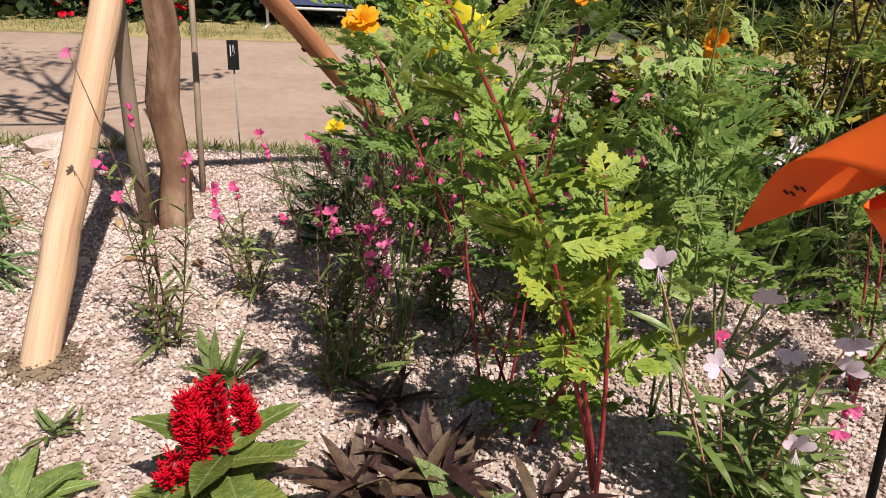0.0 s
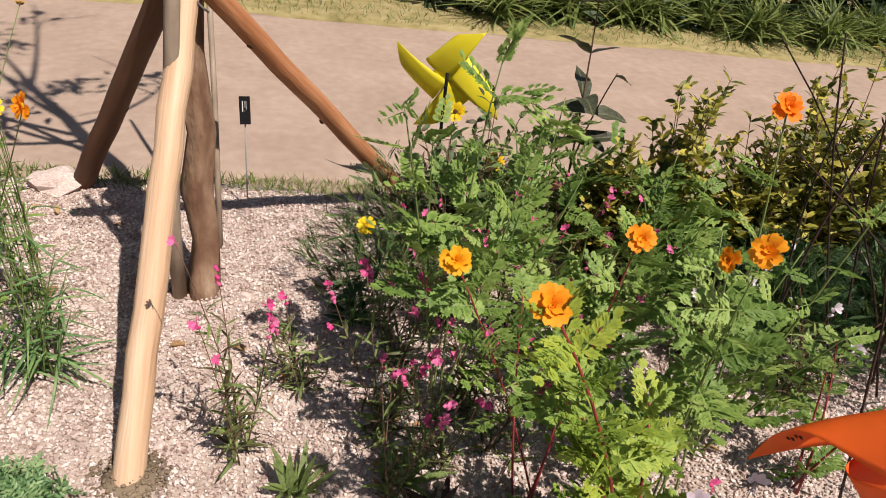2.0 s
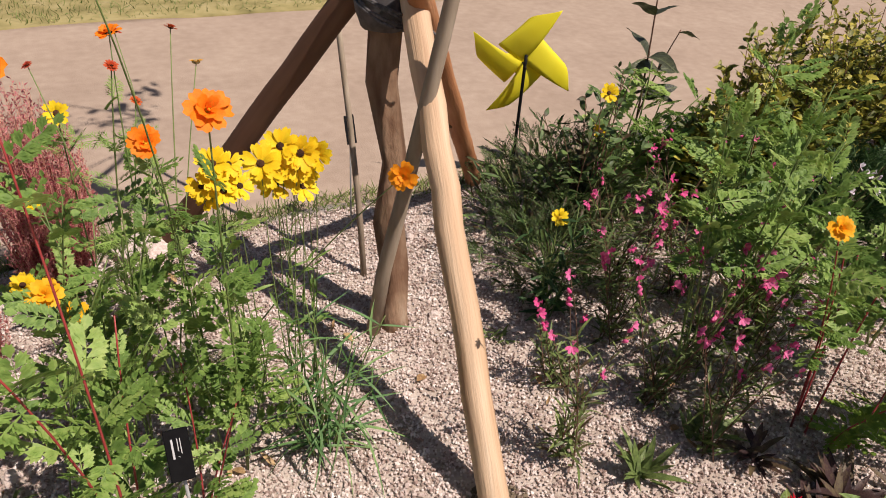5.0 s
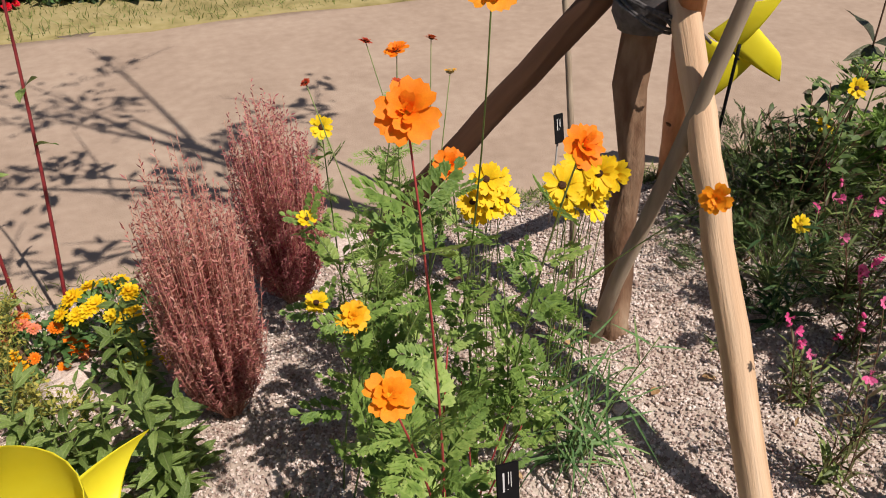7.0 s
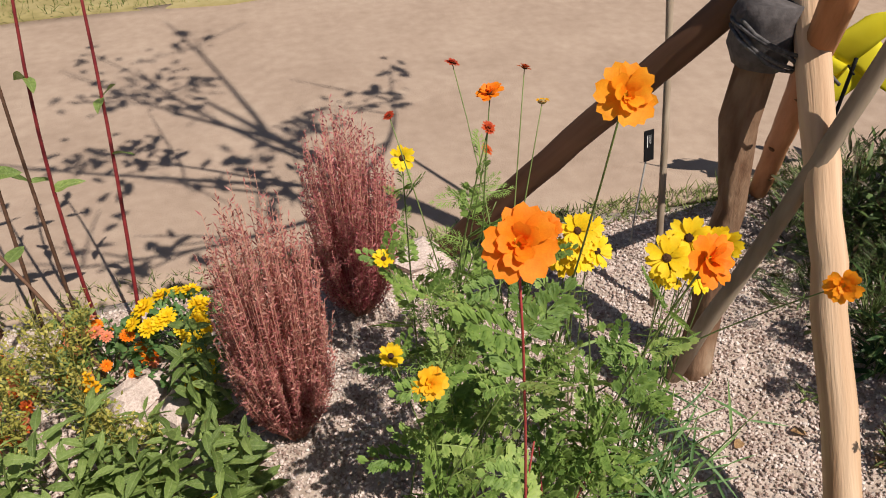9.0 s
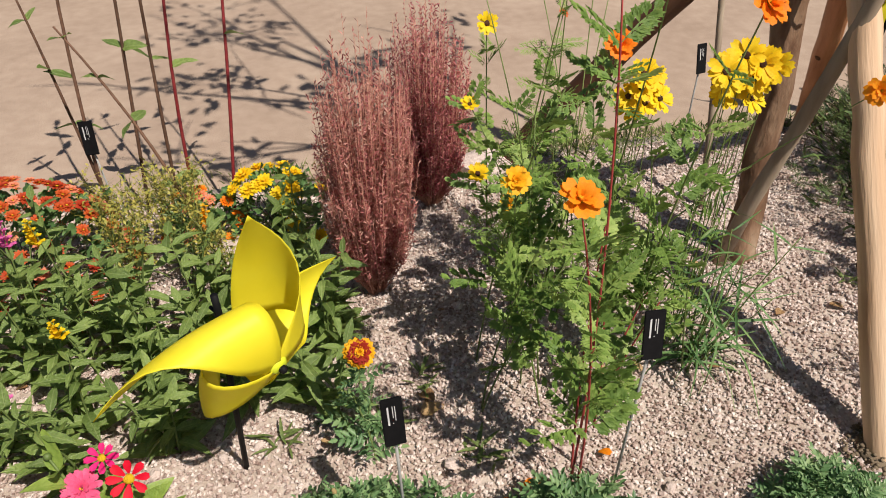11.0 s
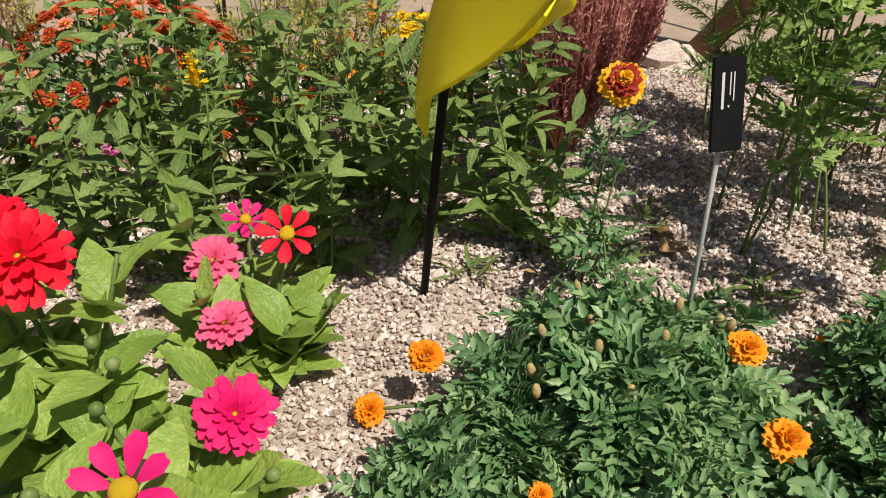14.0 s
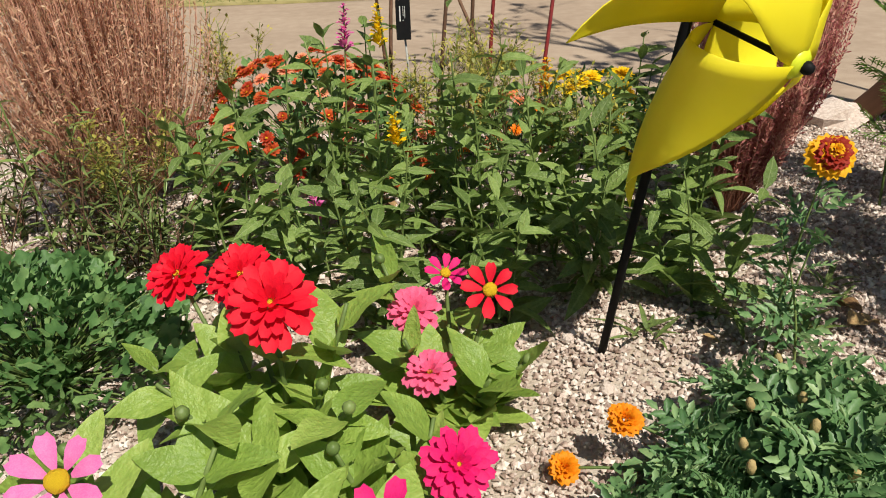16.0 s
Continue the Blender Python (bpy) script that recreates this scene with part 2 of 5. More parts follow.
# ---------------------------------------------------------------- mesh tools
class Geo:
    """Triangles gathered from small templates into one mesh."""

    def __init__(self):
        self.v, self.f, self.m, self.n = [], [], [], 0

    def add(self, tpl, mat=None, slot=0):
        v, f = tpl
        if mat is not None:
            a = np.array(mat)
            v = v @ a[:3, :3].T + a[:3, 3]
        self.v.append(v), self.f.append(f + self.n), self.m.append(np.full(len(f), slot, np.int32))
        self.n += len(v)
        return self

    def mesh(self, name, mats, smooth=True):
        me = bpy.data.meshes.new(name)
        if self.v:
            v, f = np.concatenate(self.v), np.concatenate(self.f).astype(np.int32)
            me.vertices.add(len(v)), me.loops.add(len(f) * 3), me.polygons.add(len(f))
            me.vertices.foreach_set("co", v.astype(np.float32).ravel())
            me.loops.foreach_set("vertex_index", f.ravel())
            me.polygons.foreach_set("loop_start", np.arange(0, len(f) * 3, 3, dtype=np.int32))
            me.polygons.foreach_set("loop_total", np.full(len(f), 3, np.int32))
            me.polygons.foreach_set("material_index", np.concatenate(self.m))
            me.polygons.foreach_set("use_smooth", np.full(len(f), smooth))
            me.update(calc_edges=True)
            me.validate()
        for m in mats if isinstance(mats, (list, tuple)) else [mats]:
            me.materials.append(m)
        return me


def part(name, mesh, parent, label="", m=None):
    ob = new(name, mesh)
    ob.parent = parent
    if m is not None:
        ob.matrix_basis = m
    if label:
        ob["label"] = label
    return ob


def root(name, base, label, category, group="", kind=""):
    ob = new(name)
    ob.empty_display_size = 0.05
    ob.location = base
    return tagged(ob, label, category, group, kind)


def aim(pos, way, up=(0, 0, 1), size=1.0, roll=0.0):
    """Y along way, Z as near to up as it goes."""
    y = Vector(way).normalized()
    z = Vector(up) - y * Vector(up).dot(y)
    if z.length < 1e-4:
        z = Vector((1, 0, 0)) - y * y.x
    z.normalize()
    x = y.cross(z)
    s = size if isinstance(size, (tuple, list)) else (size, size, size)
    m = Matrix(((x.x * s[0], y.x * s[1], z.x * s[2], pos[0]), (x.y * s[0], y.y * s[1], z.y * s[2], pos[1]), (x.z * s[0], y.z * s[1], z.z * s[2], pos[2]), (0, 0, 0, 1)))
    return m @ pose(0, 0, 0, 0, roll, 0) if roll else m


def face(pos, normal, size=1.0, spin=0.0):
    """Z along normal."""
    q = Vector(normal).to_track_quat("Z", "Y").to_matrix().to_4x4()
    return Matrix.Translation(pos) @ q @ pose(0, 0, 0, 0, 0, spin) @ Matrix.Diagonal((size, size, size, 1))


def blade_leaf(width, rows=5, fold=0.25, curl=0.3, shape=1.0, serrate=0.0, wave=0.0):
    """A leaf one long: folded along its midrib, drooping towards the tip."""
    v, f = [], []
    for i in range(rows + 1):
        s = i / rows
        w = width * 0.5 * (math.sin(math.pi * min(1, s ** shape * 0.97 + 0.03)) ** 0.8)
        if serrate and i % 2:
            w *= 1 - serrate
        z = -curl * s * s
        wv = wave * math.sin(s * 9)
        v += [(-w, s, z + fold * w + wv * w), (0, s, z), (w, s, z + fold * w - wv * w)]
    for i in range(rows):
        a = i * 3
        f += [(a, a + 1, a + 4), (a, a + 4, a + 3), (a + 1, a + 2, a + 5), (a + 1, a + 5, a + 4)]
    return np.array(v, float), np.array(f)


def lobes(pairs, length, width, lobed, seed, droop=0.25, back=0.75):
    """A feathery divided leaf, one long: pairs of leaflets along a midrib, each with side lobes."""
    r = random.Random(seed)
    g = Geo()
    dia = (np.array([(0, 0, 0), (-0.5, 0.45, 0.08), (0, 1, -0.06), (0.5, 0.45, 0.08), (0, 0.5, -0.02)], float), np.array([(0, 4, 1), (0, 3, 4), (1, 4, 2), (4, 3, 2)]))
    rib = (np.array([(-0.012, 0, 0), (0.012, 0, 0), (0.004, 1, -droop), (-0.004, 1, -droop), (0, 0.5, 0.012 - droop * 0.25)], float),
           np.array([(0, 1, 4), (1, 2, 4), (2, 3, 4), (3, 0, 4)]))
    g.add(rib)
    for i in range(pairs + 1):
        s = 0.16 + 0.84 * i / pairs
        ln = length * (0.55 + 0.45 * math.sin(math.pi * (0.18 + 0.68 * s)))
        p = (0, s * 0.97, -droop * s * s)
        sides = (-1, 1) if i < pairs else (0,)
        for sd in sides:
            ang = sd * (62 - 22 * s + r.uniform(-8, 8))
            way = Vector((math.sin(radians(ang)), math.cos(radians(ang)), r.uniform(-0.25, 0.15)))
            m = aim(p, way, (0, 0, 1), (width, ln, ln))
            g.add(dia, m)
            if lobed:
                for sp in (0.3, 0.55):
                    for q in (-1, 1):
                        a2 = radians(ang + q * 42)
                        p2 = Vector(p) + way * (ln * sp)
                        g.add(dia, aim(p2, (math.sin(a2), math.cos(a2), way.z), (0, 0, 1), (width * 0.7, ln * (0.6 - sp * 0.4), ln * 0.4)))
    return np.concatenate(g.v), np.concatenate(g.f)


def round_lobed(seed, n=5):
    """A short broad leaf with rounded lobes, as chrysanthemums have."""
    pts = [(0, 0, 0)]
    r = random.Random(seed)
    k = 22
    for i in range(k + 1):
        a = radians(-150 + 300 * i / k)
        rad = 0.5 * (0.72 + 0.28 * abs(math.cos(n * a * 0.5))) * r.uniform(0.94, 1.06)
        pts.append((math.sin(a) * rad * 0.85, 0.45 + math.cos(a) * rad, 0.07 * math.cos(a * 3) - 0.1 * rad))
    pts[0] = (0, 0.45, 0.05)
    return np.array(pts, float), np.array([(0, i + 1, i) for i in range(1, k + 1)])


def tube(points, radii, sides=6, wob=0.0, seed=0):
    """A tapered tube through points, closed at both ends."""
    r = random.Random(seed)
    P = [Vector(p) for p in points]
    v, f = [], []
    ref = Vector((0.31, 0.87, 0.12)).normalized()
    for i, p in enumerate(P):
        t = (P[min(i + 1, len(P) - 1)] - P[max(i - 1, 0)]).normalized()
        a = t.cross(ref).normalized()
        b = t.cross(a)
        for k in range(sides):
            an = 2 * math.pi * k / sides
            rr = radii[i] * (1 + r.uniform(-wob, wob))
            v.append(tuple(p + (a * math.cos(an) + b * math.sin(an)) * rr))
    n = len(P)
    for i in range(n - 1):
        for k in range(sides):
            a, b = i * sides + k, i * sides + (k + 1) % sides
            f += [(a, b, b + sides), (a, b + sides, a + sides)]
    v += [tuple(P[0]), tuple(P[-1])]
    for k in range(sides):
        f += [(n * sides, (k + 1) % sides, k), (n * sides + 1, (n - 1) * sides + k, (n - 1) * sides + (k + 1) % sides)]
    return np.array(v, float), np.array(f)


def curve(p0, p1, p2, n=7):
    p0, p1, p2 = Vector(p0), Vector(p1), Vector(p2)
    return [p0 * (1 - s) ** 2 + p1 * (2 * s * (1 - s)) + p2 * s * s for s in (i / (n - 1) for i in range(n))]


def ball(r=1.0, squash=1.0, seed=0, jitter=0.0, rings=4, sides=8):
    rn = random.Random(seed)
    v = [(0, 0, -r * squash)]
    for i in range(1, rings):
        a = -math.pi / 2 + math.pi * i / rings
        for k in range(sides):
            b = 2 * math.pi * k / sides
            q = r * (1 + rn.uniform(-jitter, jitter))
            v.append((math.cos(a) * math.cos(b) * q, math.cos(a) * math.sin(b) * q, math.sin(a) * q * squash))
    v.append((0, 0, r * squash))
    f = [(0, 1 + (k + 1) % sides, 1 + k) for k in range(sides)]
    for i in range(rings - 2):
        for k in range(sides):
            a, b = 1 + i * sides + k, 1 + i * sides + (k + 1) % sides
            f += [(a, b, b + sides), (a, b + sides, a + sides)]
    top, o = len(v) - 1, 1 + (rings - 2) * sides
    f += [(top, o + k, o + (k + 1) % sides) for k in range(sides)]
    return np.array(v, float), np.array(f)


def petal_tpl(width, notch=0.0, cup=0.15, rise=0.1, blunt=0.75, rows=4):
    """A petal one long, widest near its end."""
    v, f = [], []
    for i in range(rows + 1):
        s = i / rows
        w = width * 0.5 * (0.22 + 0.78 * math.sin(math.pi * 0.5 * min(1, s / blunt)))
        if s > blunt:
            w *= math.sqrt(max(0.05, 1 - ((s - blunt) / (1 - blunt)) ** 2 * 0.75))
        z = rise * math.sin(s * 2.2)
        v += [(-w, s, z + cup * w), (0, s - (notch if i == rows else 0), z), (w, s, z + cup * w)]
    for i in range(rows):
        a = i * 3
        f += [(a, a + 1, a + 4), (a, a + 4, a + 3), (a + 1, a + 2, a + 5), (a + 1, a + 5, a + 4)]
    return np.array(v, float), np.array(f)


def ring(g, tpl, n, r0, length, tilt, seed, z=0.0, slot=0, jit=6):
    """Petals about the Z axis, tilted up from flat by tilt degrees."""
    r = random.Random(seed)
    off = r.uniform(0, 360)
    for k in range(n):
        a = off + 360 * k / n + r.uniform(-jit, jit)
        ln = length * r.uniform(0.9, 1.08)
        m = pose(0, 0, z, 0, 0, a) @ pose(0, r0, 0, tilt + r.uniform(-jit, jit), r.uniform(-jit, jit), 0) @ Matrix.Diagonal((ln, ln, ln, 1))
        g.add(tpl, m, slot)


def make_heads():
    """Flower heads one metre across, facing up Z: petal meshes to be shared, by kind."""
    h = {}
    wide, slim, spoon = petal_tpl(0.74, 0.10, 0.22, 0.12, rows=6), petal_tpl(0.56, 0.10, 0.2, 0.1, rows=5), petal_tpl(0.44, 0.03, 0.3, 0.05, rows=5)
    for i in range(3):
        g = Geo()
        ring(g, wide, 8, 0.05, 0.45, 8, i, jit=12), ring(g, wide, 6, 0.03, 0.35, 34, i + 9, 0.03, jit=14), ring(g, slim, 5, 0.02, 0.22, 58, i + 5, 0.05, jit=15)
        h["cosmos", i] = g
        g = Geo()
        ring(g, slim, 9, 0.09, 0.41, 2 + 6 * i, i + 20), ring(g, slim, 5, 0.08, 0.33, 14 + 6 * i, i + 24, 0.01)
        h["daisy", i] = g
        g = Geo()
        ring(g, spoon, 15, 0.12, 0.40, -6, i + 30), ring(g, spoon, 13, 0.09, 0.36, 12, i + 31, 0.04), ring(g, spoon, 10, 0.06, 0.27, 32, i + 32, 0.07), ring(g, spoon, 7, 0.03, 0.19, 55, i + 33, 0.09)
        h["double", i] = g
        g = Geo()
        ring(g, petal_tpl(0.55, 0.05, 0.3, 0.14), 8, 0.13, 0.40, 8, i + 40)
        h["single", i] = g
        g = Geo()
        ruff = petal_tpl(0.9, 0.14, -0.5, 0.25, 0.7, 3)
        for q, (n, rr, ln, ti) in enumerate(((12, 0.12, 0.38, -4), (11, 0.10, 0.34, 20), (9, 0.07, 0.28, 42), (7, 0.04, 0.22, 62), (4, 0.01, 0.18, 80))):
            ring(g, ruff, n, rr, ln, ti, i * 7 + q, 0.03 * q, 0, 14)
        h["pompom", i] = g
        g = Geo()
        gp = petal_tpl(0.5, 0.0, 0.15, 0.1, 0.7)
        for k, a in enumerate((-62, -22, 24, 64)):
            g.add(gp, pose(0, 0, 0, 0, 0, a + 4 * i) @ pose(0, 0.04, 0, 20 + 7 * k, 0, 0) @ Matrix.Diagonal((0.46, 0.46, 0.46, 1)))
        for k in range(5):
            g.add(tube(curve((0, 0, 0), (0, -0.1, 0.15), ((k - 2) * 0.07, -0.36, 0.16)), [0.012] * 7, 3))
        h["gaura", i] = g
        g = Geo()
        few = petal_tpl(0.42, 0.0, 0.2, 0.05, 0.7, 3)
        ring(g, few, 14, 0.06, 0.42, 2, i + 60), ring(g, few, 12, 0.04, 0.32, 26, i + 61, 0.03), ring(g, few, 8, 0.02, 0.22, 52, i + 62, 0.05)
        h["mum", i] = g
    return h


HEADS = make_heads()
HEAD_MESH = {}
DISC = Geo().add(ball(0.5, 0.55, 3, 0.08, 5, 10))
DISC_MESH = {}


def flower(parent, kind, pet, pos, normal, size, disc=None, disc_size=0.3, name="flower", label="", rng=random):
    """A flower head under its plant: the petals as one mesh, the disc under it."""
    i = rng.randrange(3)
    key = (kind, i, pet.name)
    if key not in HEAD_MESH:
        HEAD_MESH[key] = HEADS[kind, i].mesh("petals", pet)
    ob = part(name, HEAD_MESH[key], parent, label, face(Vector(pos) - parent.location, normal, size, rng.uniform(0, 360)))
    if disc:
        if disc.name not in DISC_MESH:
            DISC_MESH[disc.name] = DISC.mesh("disc", disc)
        part("flower_centre", DISC_MESH[disc.name], ob, "", Matrix.Translation((0, 0, 0.035)) @ Matrix.Diagonal((disc_size, disc_size, disc_size, 1)))
    return ob


COSMOS = [lobes(4, 0.44, 0.175, True, i, 0.15 + 0.12 * i) for i in range(4)]


def pinnate(pairs, length, width, seed, droop):
    """A leaf one long with pairs of toothed lance-shaped leaflets and one at the end."""
    r = random.Random(seed)
    g = Geo()
    leaflet = blade_leaf(1.0, 6, 0.35, 0.12, 0.85, 0.28)
    g.add(tube([(0, 0, 0), (0, 0.5, 0.01 - droop * 0.25), (0, 0.9, -droop * 0.8)], [0.014, 0.011, 0.006], 3))
    for i in range(pairs + 1):
        s_ = 0.22 + 0.70 * i / pairs
        ln = length * (0.6 + 0.4 * math.sin(math.pi * (0.2 + 0.6 * s_)))
        for sd in ((-1, 1) if i < pairs else (0,)):
            ang = radians(sd * (66 - 26 * s_ + r.uniform(-8, 8)))
            g.add(leaflet, aim((0, s_, -droop * s_ * s_), (math.sin(ang), math.cos(ang), r.uniform(-0.2, 0.25)), (0, 0, 1), (width, ln, ln)))
    return np.concatenate(g.v), np.concatenate(g.f)


MARI = [pinnate(4, 0.36, 0.17, 10 + i, 0.1 + 0.12 * i) for i in range(4)]
ZIN = [blade_leaf(w, 10, 0.24, c, 0.7, 0.0, wv) for w, c, wv in ((0.56, 0.12, 0.08), (0.62, 0.35, 0.12), (0.52, 0.25, 0.15), (0.58, 0.55, 0.06), (0.46, -0.15, 0.1))]
FINE = [lobes(6, 0.36, 0.035, True, 20 + i, 0.2) for i in range(3)]
LANCE = [blade_leaf(0.26, 6, 0.35, c, 0.9, 0.16) for c in (0.1, 0.3, 0.55)]
NARROW = [blade_leaf(0.16, 4, 0.3, c, 0.9) for c in (0.05, 0.25, 0.5)]
OVATE = [blade_leaf(w, 7, 0.28, c, 0.75, 0.0, wv) for w, c, wv in ((0.46, 0.12, 0.1), (0.52, 0.35, 0.14), (0.40, 0.25, 0.2), (0.5, 0.6, 0.08))]
BOX = [blade_leaf(0.5, 3, 0.2, 0.15, 0.9)]
STRAP = [blade_leaf(0.055, 7, 0.4, c, 0.6) for c in (0.15, 0.6, 1.1)]
MUM = [round_lobed(i) for i in range(3)]
CHIP = (np.array([(0, 0, 0), (-0.3, 0.5, 0.08), (0, 1, 0), (0.3, 0.5, 0.08)], float), np.array([(0, 3, 1), (1, 3, 2)]))


def cone_dir(r, lean):
    a = r.uniform(0, 2 * math.pi)
    return Vector((math.cos(a) * lean, math.sin(a) * lean, 1)).normalized()


LEAF_MESH = {}


def leaf_meshes(leaves, mat):
    out = []
    for t in leaves:
        key = (id(t[0]), mat.name)
        if key not in LEAF_MESH:
            LEAF_MESH[key] = Geo().add(t).mesh("leaf", mat)
        out.append(LEAF_MESH[key])
    return out


def tuft(name, base, label, category, stems, leaves, leaf_mat, stem_mat, size, per, low=0.15, high=0.95, thick=0.003, seed=1, spread=55, foot_r=0.04, group="", single=False,
         heads=(), side=0.0, leaf_name="foliage"):
    """A plant of bending stems with leaves in pairs. stems: tips; heads: (index of the stem, kind, petals, size, disc, disc size, facing).
    single: every leaf is an object of its own."""
    r = random.Random(seed)
    ob = root(name, base, label, category, group)
    B = Vector(base)
    gl = Geo()
    meshes = leaf_meshes(leaves, leaf_mat) if single else None
    ends = []
    for tip in stems:
        d = Vector(tip) - B
        foot = Vector((r.uniform(-1, 1), r.uniform(-1, 1), 0)) * min(foot_r, 0.25 * d.length)
        mid = foot + Vector((d.x * 0.38 + r.uniform(-0.05, 0.05) * d.length, d.y * 0.38 + r.uniform(-0.05, 0.05) * d.length, d.z * 0.55))
        pts = curve(foot, mid, d, 9)
        part("stem", Geo().add(tube(pts, [thick * (1 - 0.55 * i / 8) for i in range(9)], 5)).mesh("stem", stem_mat), ob)
        ends.append((pts[-1] + B, (pts[-1] - pts[-3]).normalized()))
        for k in range(per):
            s = low + (high - low) * (k + r.uniform(-0.3, 0.3)) / max(1, per - 1)
            s = min(0.98, max(0.02, s))
            i = int(s * 8)
            p = pts[i].lerp(pts[min(8, i + 1)], s * 8 - i)
            tan = (pts[min(8, i + 1)] - pts[max(0, i - 1)]).normalized()
            a = k * 1.5708 + r.uniform(-0.5, 0.5)
            for q in (0, math.pi):
                if r.random() < 0.1:
                    continue
                out = Vector((math.cos(a + q), math.sin(a + q), 0))
                up = math.tan(radians(90 - spread + r.uniform(-32, 28)))
                way = (out + tan * max(-0.4, up)).normalized()
                sz = size * r.uniform(0.65, 1.15) * (1 - 0.45 * s)
                m = aim(p, way, (0, 0, 1), sz, r.uniform(-45, 45))
                if single:
                    part("leaf", r.choice(meshes), ob, "", m)
                else:
                    gl.add(r.choice(leaves), m)
                if side and r.random() < side:
                    p2 = p + way * sz * 0.7
                    m2 = aim(p2, (way + Vector((r.uniform(-1, 1), r.uniform(-1, 1), 0.4))), (0, 0, 1), sz * 0.6, r.uniform(-25, 25))
                    if single:
                        part("leaf", r.choice(meshes), ob, "", m2)
                    else:
                        gl.add(r.choice(leaves), m2)
    if gl.v:
        part(leaf_name, gl.mesh(leaf_name, leaf_mat), ob)
    for idx, kind, pet, fs, disc, ds, facing in heads:
        p, way = ends[idx]
        flower(ob, kind, pet, p, Vector(facing) if facing else way + Vector((r.uniform(-0.4, 0.4), r.uniform(-0.6, 0.1), 0.2)), fs, disc, ds, rng=r)
    return ob


def mound(name, base, label, category, rx, ry, h, leaves, mat, size, n, seed, group="", stems=S_GREEN, fill=0.35, whorl=0):
    """A dense low cushion: leaves over a dome and inside it, on thin stems. whorl: so many leaves fan out round each shoot."""
    r = random.Random(seed)
    ob = root(name, base, label, category, group)
    g, gs = Geo(), Geo()
    for k in range(n):
        a, e = r.uniform(0, 2 * math.pi), math.asin(r.random() ** 0.8)
        rad = 1 - fill * r.random() ** 1.5
        bump_r = 1 + 0.16 * math.sin(3 * a + seed) + 0.1 * math.sin(7 * a + 2 * seed)
        n_ = Vector((math.cos(a) * math.cos(e), math.sin(a) * math.cos(e), math.sin(e)))
        p = Vector((n_.x * rx * rad * bump_r, n_.y * ry * rad * bump_r, 0.015 + n_.z * h * rad))
        way = Vector((n_.x, n_.y, 0.3 + 0.75 * r.random())) + Vector((r.uniform(-0.5, 0.5), r.uniform(-0.5, 0.5), 0))
        if whorl:
            p *= 0.93
            axis = (n_ + Vector((r.uniform(-0.35, 0.35), r.uniform(-0.35, 0.35), 0.9))).normalized()
            for w_ in range(whorl):
                b_ = 2.4 * w_ + r.uniform(-0.3, 0.3)
                flat = axis.orthogonal().normalized()
                flat = flat * math.cos(b_) + axis.cross(flat) * math.sin(b_)
                g.add(r.choice(leaves), aim(p + axis * (0.007 * w_), flat + axis * (0.2 + 0.14 * w_), axis, size * r.uniform(0.75, 1.1) * (1 - 0.06 * w_), r.uniform(-20, 20)))
            gs.add(tube(curve((0, 0, 0), (p.x * 0.3, p.y * 0.3, p.z * 0.6), p + axis * 0.03, 4), [0.003, 0.0025, 0.002, 0.0015], 4))
            continue
        g.add(r.choice(leaves), aim(p, way, n_ + Vector((0, 0, 0.5)), size * r.uniform(0.6, 1.15), r.uniform(-30, 30)))
        if k % 6 == 0:
            gs.add(tube(curve((0, 0, 0), (p.x * 0.3, p.y * 0.3, p.z * 0.6), p, 4), [0.003, 0.0025, 0.002, 0.0015], 4))
    tagged(part("branching", gs.mesh("branching", stems), ob), kind="stuff")
    part("foliage", g.mesh("foliage", mat), ob)
    return ob


def feather(name, base, label, h, w, mat, stem, n, seed, category="kochia", flare=0.75, twig=34):
    """A fine, upright, feathery bush: thin shoots that fan from the foot, set with tiny leaves."""
    r = random.Random(seed)
    ob = root(name, base, label, category)
    g, gs = Geo(), Geo()
    for k in range(n):
        a, q = r.uniform(0, 2 * math.pi), math.sqrt(r.random())
        s = r.uniform(0.35, 1.0)
        wid = w * q * (math.sin(math.pi * min(1, 0.12 + s * flare)) ** 0.7)
        tip = Vector((math.cos(a) * wid, math.sin(a) * wid, h * s * (1 - 0.22 * q * q) * r.uniform(0.92, 1.05)))
        mid = Vector((tip.x * 0.85, tip.y * 0.85, tip.z * 0.42))
        pts = curve((r.uniform(-0.02, 0.02), r.uniform(-0.02, 0.02), 0), mid, tip, 6)
        gs.add(tube(pts, [0.0022, 0.0018, 0.0015, 0.0012, 0.001, 0.0006], 3))
        for j in range(twig):
            t = 0.3 + 0.7 * j / twig
            i = min(4, int(t * 5))
            p = pts[i].lerp(pts[i + 1], t * 5 - i)
            o = Vector((r.uniform(-1, 1), r.uniform(-1, 1), r.uniform(0.2, 1.4)))
            g.add(CHIP, aim(p, o, (r.uniform(-1, 1), r.uniform(-1, 1), 0.3), (0.008, r.uniform(0.009, 0.023), 0.01)))
    part("branching", gs.mesh("branching", stem), ob)
    part("foliage", g.mesh("foliage", mat), ob)
    return ob


